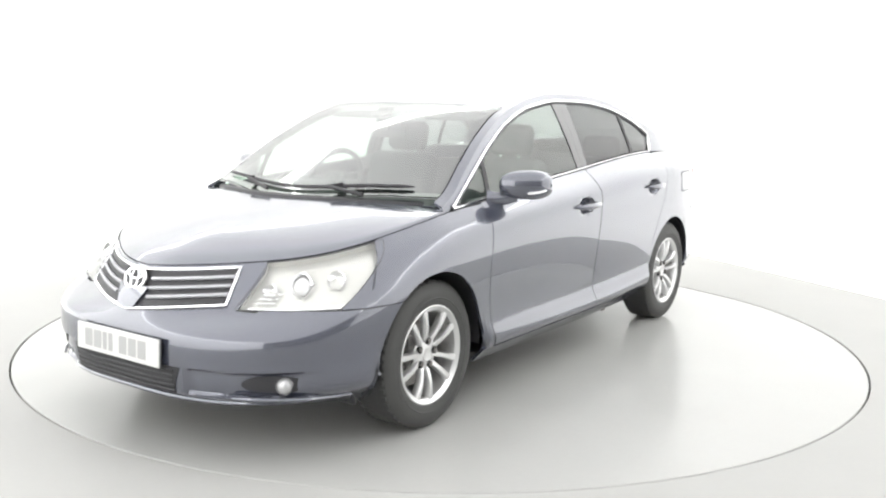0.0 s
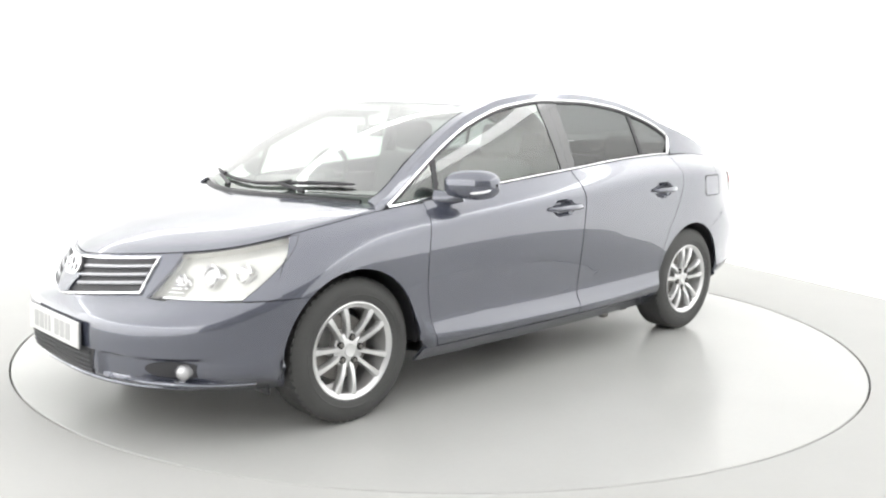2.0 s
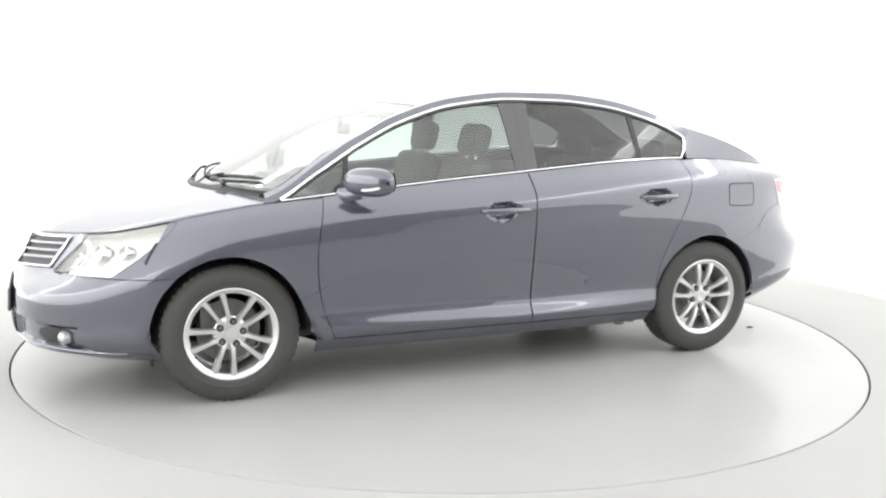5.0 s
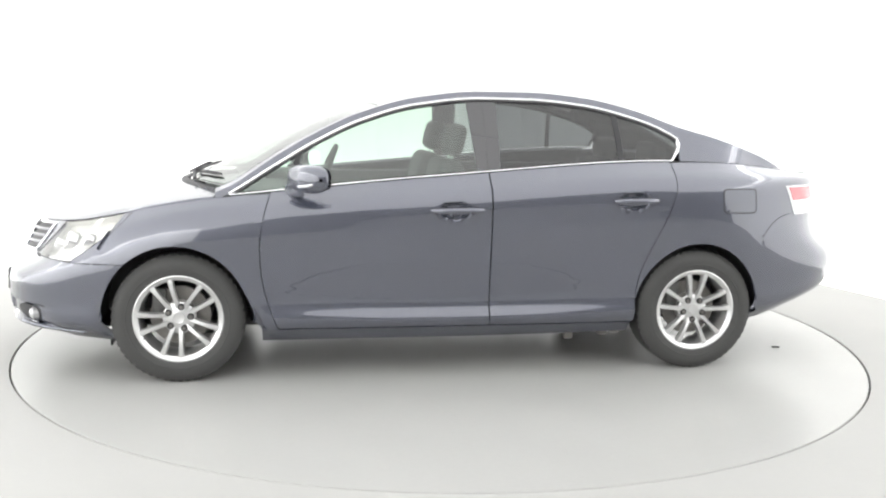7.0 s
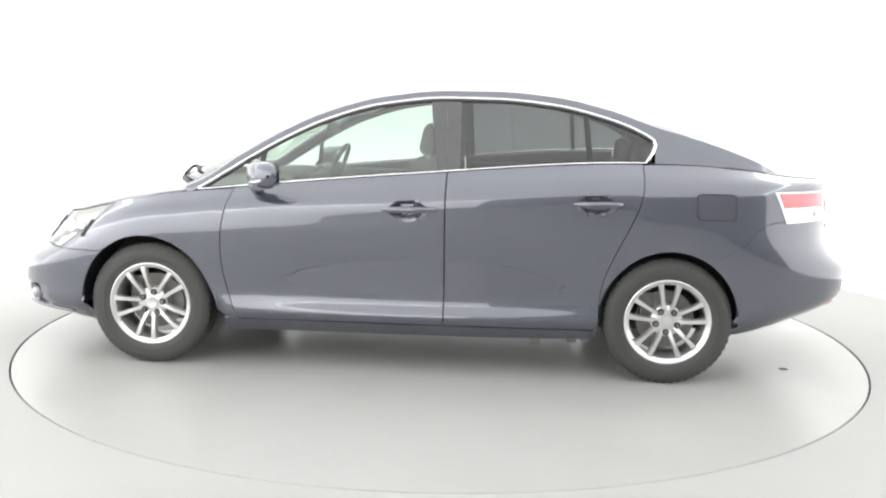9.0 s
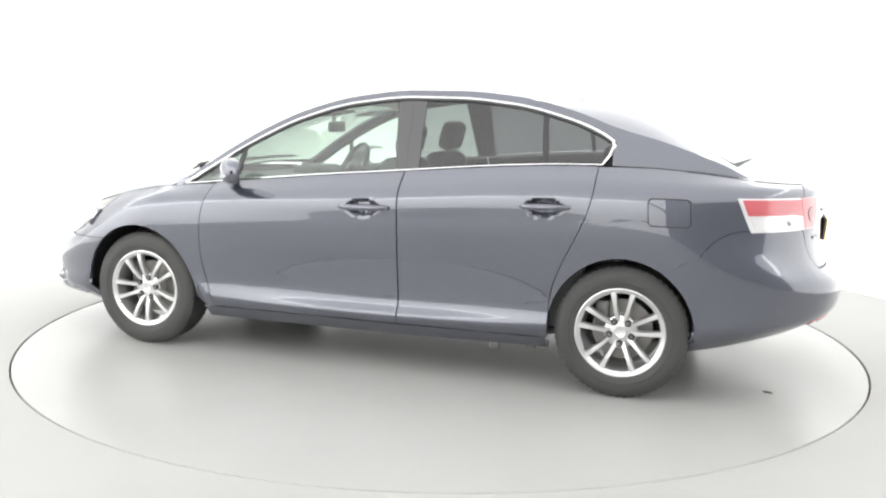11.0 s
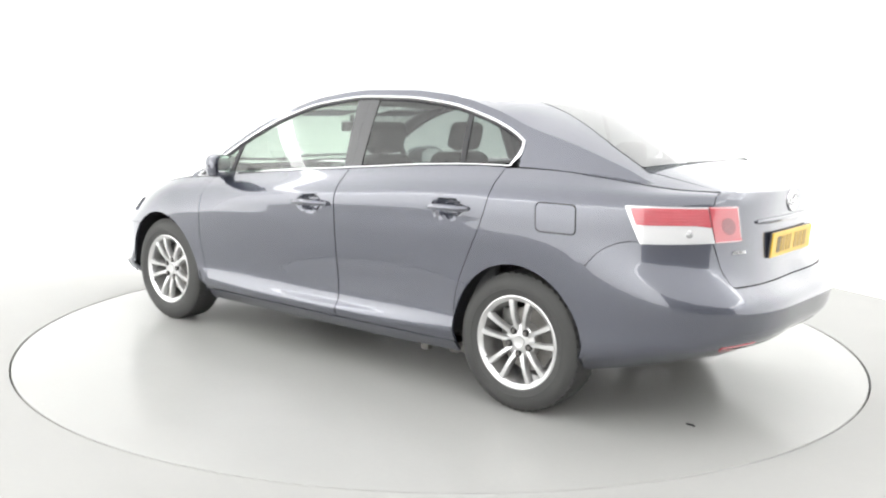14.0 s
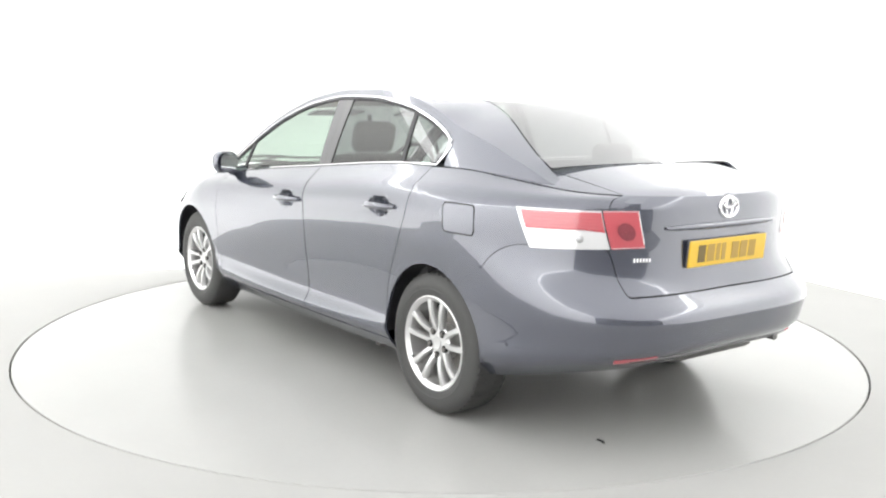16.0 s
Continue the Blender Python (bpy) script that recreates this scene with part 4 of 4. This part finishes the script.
def mirrors():
    def shell(u, v):
        a, b = 2 * math.pi * u, math.pi * v
        sgn = lambda t, p: math.copysign(abs(t) ** p, t)
        x = 0.074 * sgn(math.sin(b), 0.8) * sgn(math.cos(a), 0.8)
        y = 0.102 * sgn(math.cos(b), 0.75)
        z = 0.073 * sgn(math.sin(b), 0.8) * sgn(math.sin(a), 0.8)
        x = x if x > -0.045 else -0.045 + (x + 0.045) * 0.15
        z *= 1 - 0.20 * (0.105 - y) / 0.21 * 0.5
        x -= 0.58 * y
        return Vector((0.715 + x, 0.935 + y, 1.028 + z))
    for s in (1, -1):
        fix = (lambda sh: sh) if s > 0 else flipped
        m = part("door_mirror", fix(sheet(shell, lin(0, 1, 33), lin(0.02, 0.98, 22), 0, 0, out=lambda p: p - Vector((0.715, 0.93, 1.03)))), PAINT, CAR, "body-coloured door mirror")
        part("mirror_foot", fix(tube([(0.80, 0.775, 0.955), (0.775, 0.83, 0.958), (0.73, 0.89, 0.975)], [0.045, 0.034, 0.030], 10, False, 0.8)), PAINT, m)
        glass = [Vector((0.715 - 0.066 - 0.58 * y, 0.935 + y, 1.028 + z)) for y, z in [(0.074 * math.copysign(abs(math.cos(a)) ** 0.6, math.cos(a)), 0.052 * math.copysign(abs(math.sin(a)) ** 0.6, math.sin(a))) for a in lin(0, 2 * math.pi, 33)[:-1]]]
        part("mirror_glass", fix((glass, [list(range(32))])), MIRRORGLASS, m, smooth=False)
        strip = [shell(0.06 - 0.115, v) + Vector((0.003, 0.001, -0.006)) for v in lin(0.12, 0.42, 12)]
        part("mirror_indicator", fix(tube(strip, [0.003] + [0.0065] * 10 + [0.003], 8)), CLEARLENS, m, "white indicator lens")


def wipers():
    def on_screen(x, y, h=0.016):
        return Vector((x, y, crown(x, y) + h))
    part("cowl", tube([Vector((1.395 - 0.25 * (y / 0.68) ** 2, y, bonnet(1.39 - 0.24 * (y / 0.68) ** 2, y) - 0.004)) for y in lin(-0.66, 0.66, 31)], 0.022, 8), BLACK, CAR, "black plastic cowl under the windscreen")
    for y0, y1, base in ((-0.62, 0.02, -0.10), (-0.02, 0.60, 0.42)):
        blade = [on_screen(1.318 - 0.22 * (y / 0.68) ** 2, y) for y in lin(y0, y1, 14)]
        w = part("wiper", tube(blade, [0.004] + [0.009] * 12 + [0.004], 8), BLACK, CAR, "black wiper blade and arm")
        arm = [Vector((1.385 - 0.22 * (base / 0.68) ** 2, base, 0.985)), on_screen(1.35 - 0.22 * ((base * 0.6 + y0 * 0.4) / 0.68) ** 2, base * 0.6 + y0 * 0.4, 0.034), on_screen(1.318 - 0.22 * ((y0 + y1) / 2 / 0.68) ** 2, (y0 + y1) / 2, 0.026)]
        part("wiper_arm", tube(arm, 0.009, 8), BLACK, w)


def mud_flaps():
    for x, z in ((1.695, 0.165), ):
        both("air_deflector", block(x, 0.66, z + 0.03, 0.012, 0.12, 0.06, 0.004, 1), BLACK)


# ---- cabin
def seat(x, y, name):
    back_m = Matrix.Rotation(radians(-14), 4, "Y")
    s = part(name, join(block(x + 0.02, y, 0.50, 0.50, 0.50, 0.16, 0.06, 3)), CLOTH, CAR, "dark grey cloth seat")
    part("backrest", block(x - 0.27, y, 0.80, 0.15, 0.49, 0.62, 0.06, 3, back_m), CLOTH, s)
    part("headrest", block(x - 0.37, y, 1.205, 0.10, 0.27, 0.18, 0.045, 3, back_m), CLOTH, s)
    for k in (-0.06, 0.06):
        part("headrest_post", tube([(x - 0.345, y + k, 1.06), (x - 0.365, y + k, 1.15)], 0.006, 6), CHROME, s)


def cabin_parts():
    seat(0.28, 0.37, "front_seat")
    seat(0.28, -0.37, "front_seat")
    bench = part("rear_bench", block(-0.78, 0, 0.52, 0.50, 1.26, 0.18, 0.06, 3), CLOTH, CAR, "dark grey cloth rear bench")
    part("backrest", block(-1.12, 0, 0.80, 0.16, 1.24, 0.58, 0.06, 3, Matrix.Rotation(radians(-20), 4, "Y")), CLOTH, bench)
    for y in (-0.40, 0.40):
        part("headrest", block(-1.23, y, 1.135, 0.10, 0.26, 0.15, 0.045, 3), CLOTH, bench)
    part("parcel_shelf", block(-1.62, 0, 1.035, 0.62, 1.22, 0.02, 0.008, 1), TRIM, CAR)
    part("dashboard", join(block(0.98, 0, 0.86, 0.36, 1.36, 0.16, 0.06, 3), block(1.12, 0, 0.90, 0.34, 1.30, 0.07, 0.03, 2), block(0.86, -0.37, 0.95, 0.20, 0.36, 0.07, 0.03, 3), block(0.70, 0, 0.66, 0.36, 0.24, 0.30, 0.05, 2)), TRIM, CAR, "grey moulded dashboard")
    c, tilt = Vector((0.60, -0.37, 0.96)), Matrix.Rotation(radians(-24), 4, "Y")
    ring = [c + tilt @ Vector((0, 0.185 * math.cos(a), 0.185 * math.sin(a))) for a in lin(0, 2 * math.pi, 37)[:-1]]
    w = part("steering_wheel", tube(ring, 0.015, 8, True), BLACK, CAR, "black steering wheel")
    part("wheel_boss", join(block(c.x, c.y, c.z, 0.05, 0.15, 0.13, 0.03, 3, tilt), block(c.x, c.y, c.z, 0.02, 0.35, 0.035, 0.008, 1, tilt), block(c.x + 0.02, c.y, c.z - 0.09, 0.02, 0.04, 0.16, 0.008, 1, tilt)), TRIM, w)
    part("steering_column", tube([c, c + Vector((0.25, 0, -0.09))], 0.04, 12), TRIM, w)
    part("inside_mirror", join(block(0.55, -0.02, 1.25, 0.025, 0.22, 0.065, 0.012, 2), block(0.57, -0.02, 1.29, 0.02, 0.03, 0.07, 0.006, 1)), BLACK, CAR)
    for s in (1, -1):
        fix = (lambda sh: sh) if s > 0 else flipped
        part("door_trim", fix(join(block(0.35, 0.735, 0.62, 1.12, 0.05, 0.68, 0.02, 2), block(-0.70, 0.725, 0.66, 0.90, 0.05, 0.72, 0.02, 2))), TRIM, CAR)
        part("sun_visor", fix(block(0.42, 0.32, 1.335, 0.14, 0.34, 0.014, 0.005, 1, Matrix.Rotation(radians(12), 4, "Y"))), TRIM, CAR)
    part("cabin_floor", block(-0.2, 0, 0.27, 2.6, 1.4, 0.04, 0.01, 1), CLOTH, CAR)
    part("bulkhead", block(-1.30, 0, 0.66, 0.03, 1.4, 0.72, 0.005, 1), TRIM, CAR)
    part("firewall", block(1.22, 0, 0.62, 0.03, 1.36, 0.64, 0.005, 1), BLACK, CAR)
    lining = sheet(lambda x, v: Vector((x, v * (rail_y(x) - 0.05), crown(x, v * (rail_y(x) - 0.05)) - 0.03)), lin(0.36, -1.04, 20), lin(-1, 1, 15), 0.0, 0, out=lambda p: Vector((0, 0, 1)))
    part("headlining", lining, material("pale_grey_headlining", (0.5, 0.49, 0.46), 0.9, grain=0.05, scale=300), CAR, "pale grey roof lining")


def build_car():
    front_bumper()
    fenders()
    fd, rd = doors()
    quarter_panels()
    rear_bumper()
    boot_lid()
    bonnet_panel()
    cabin_shell()
    side_windows()
    underbody()
    wheel_wells()
    wheels()
    headlights()
    grille()
    bumper_trim()
    tail_lamps()
    boot_trim()
    handles(fd, rd)
    fuel_flap()
    mirrors()
    wipers()
    mud_flaps()
    cabin_parts()


def scuff_mark():
    part("debris", join(block(1.925, -0.60, 0.004, 0.035, 0.012, 0.006, 0.002, 1), block(1.945, -0.606, 0.003, 0.014, 0.008, 0.005, 0.001, 1)), BLACK, TURNTABLE, "tiny dark scrap lying on the turntable")


build_car()
scuff_mark()

# ---- the turning of the table with the car on it
TURN = [(0.0, 235.19), (0.5, 233.5), (1.0, 230.9), (1.5, 227.5), (2.0, 224.05), (3.5, 213.58), (5.25, 201.4), (7.0, 189.21), (9.0, 175.41), (10.75, 163.4), (12.5, 151.46), (14.5, 137.55), (16.0, 127.09)]


def motions():
    pivot = Matrix.Translation((0.1203, 0.1207, 0.0))
    walk(CAR, [(t, pose(0, 0, 0, 0, 0, a) @ pivot) for t, a in TURN])
    walk(TURNTABLE, [(t, pose(0, 0, 0, 0, 0, a - 180)) for t, a in TURN])


motions()
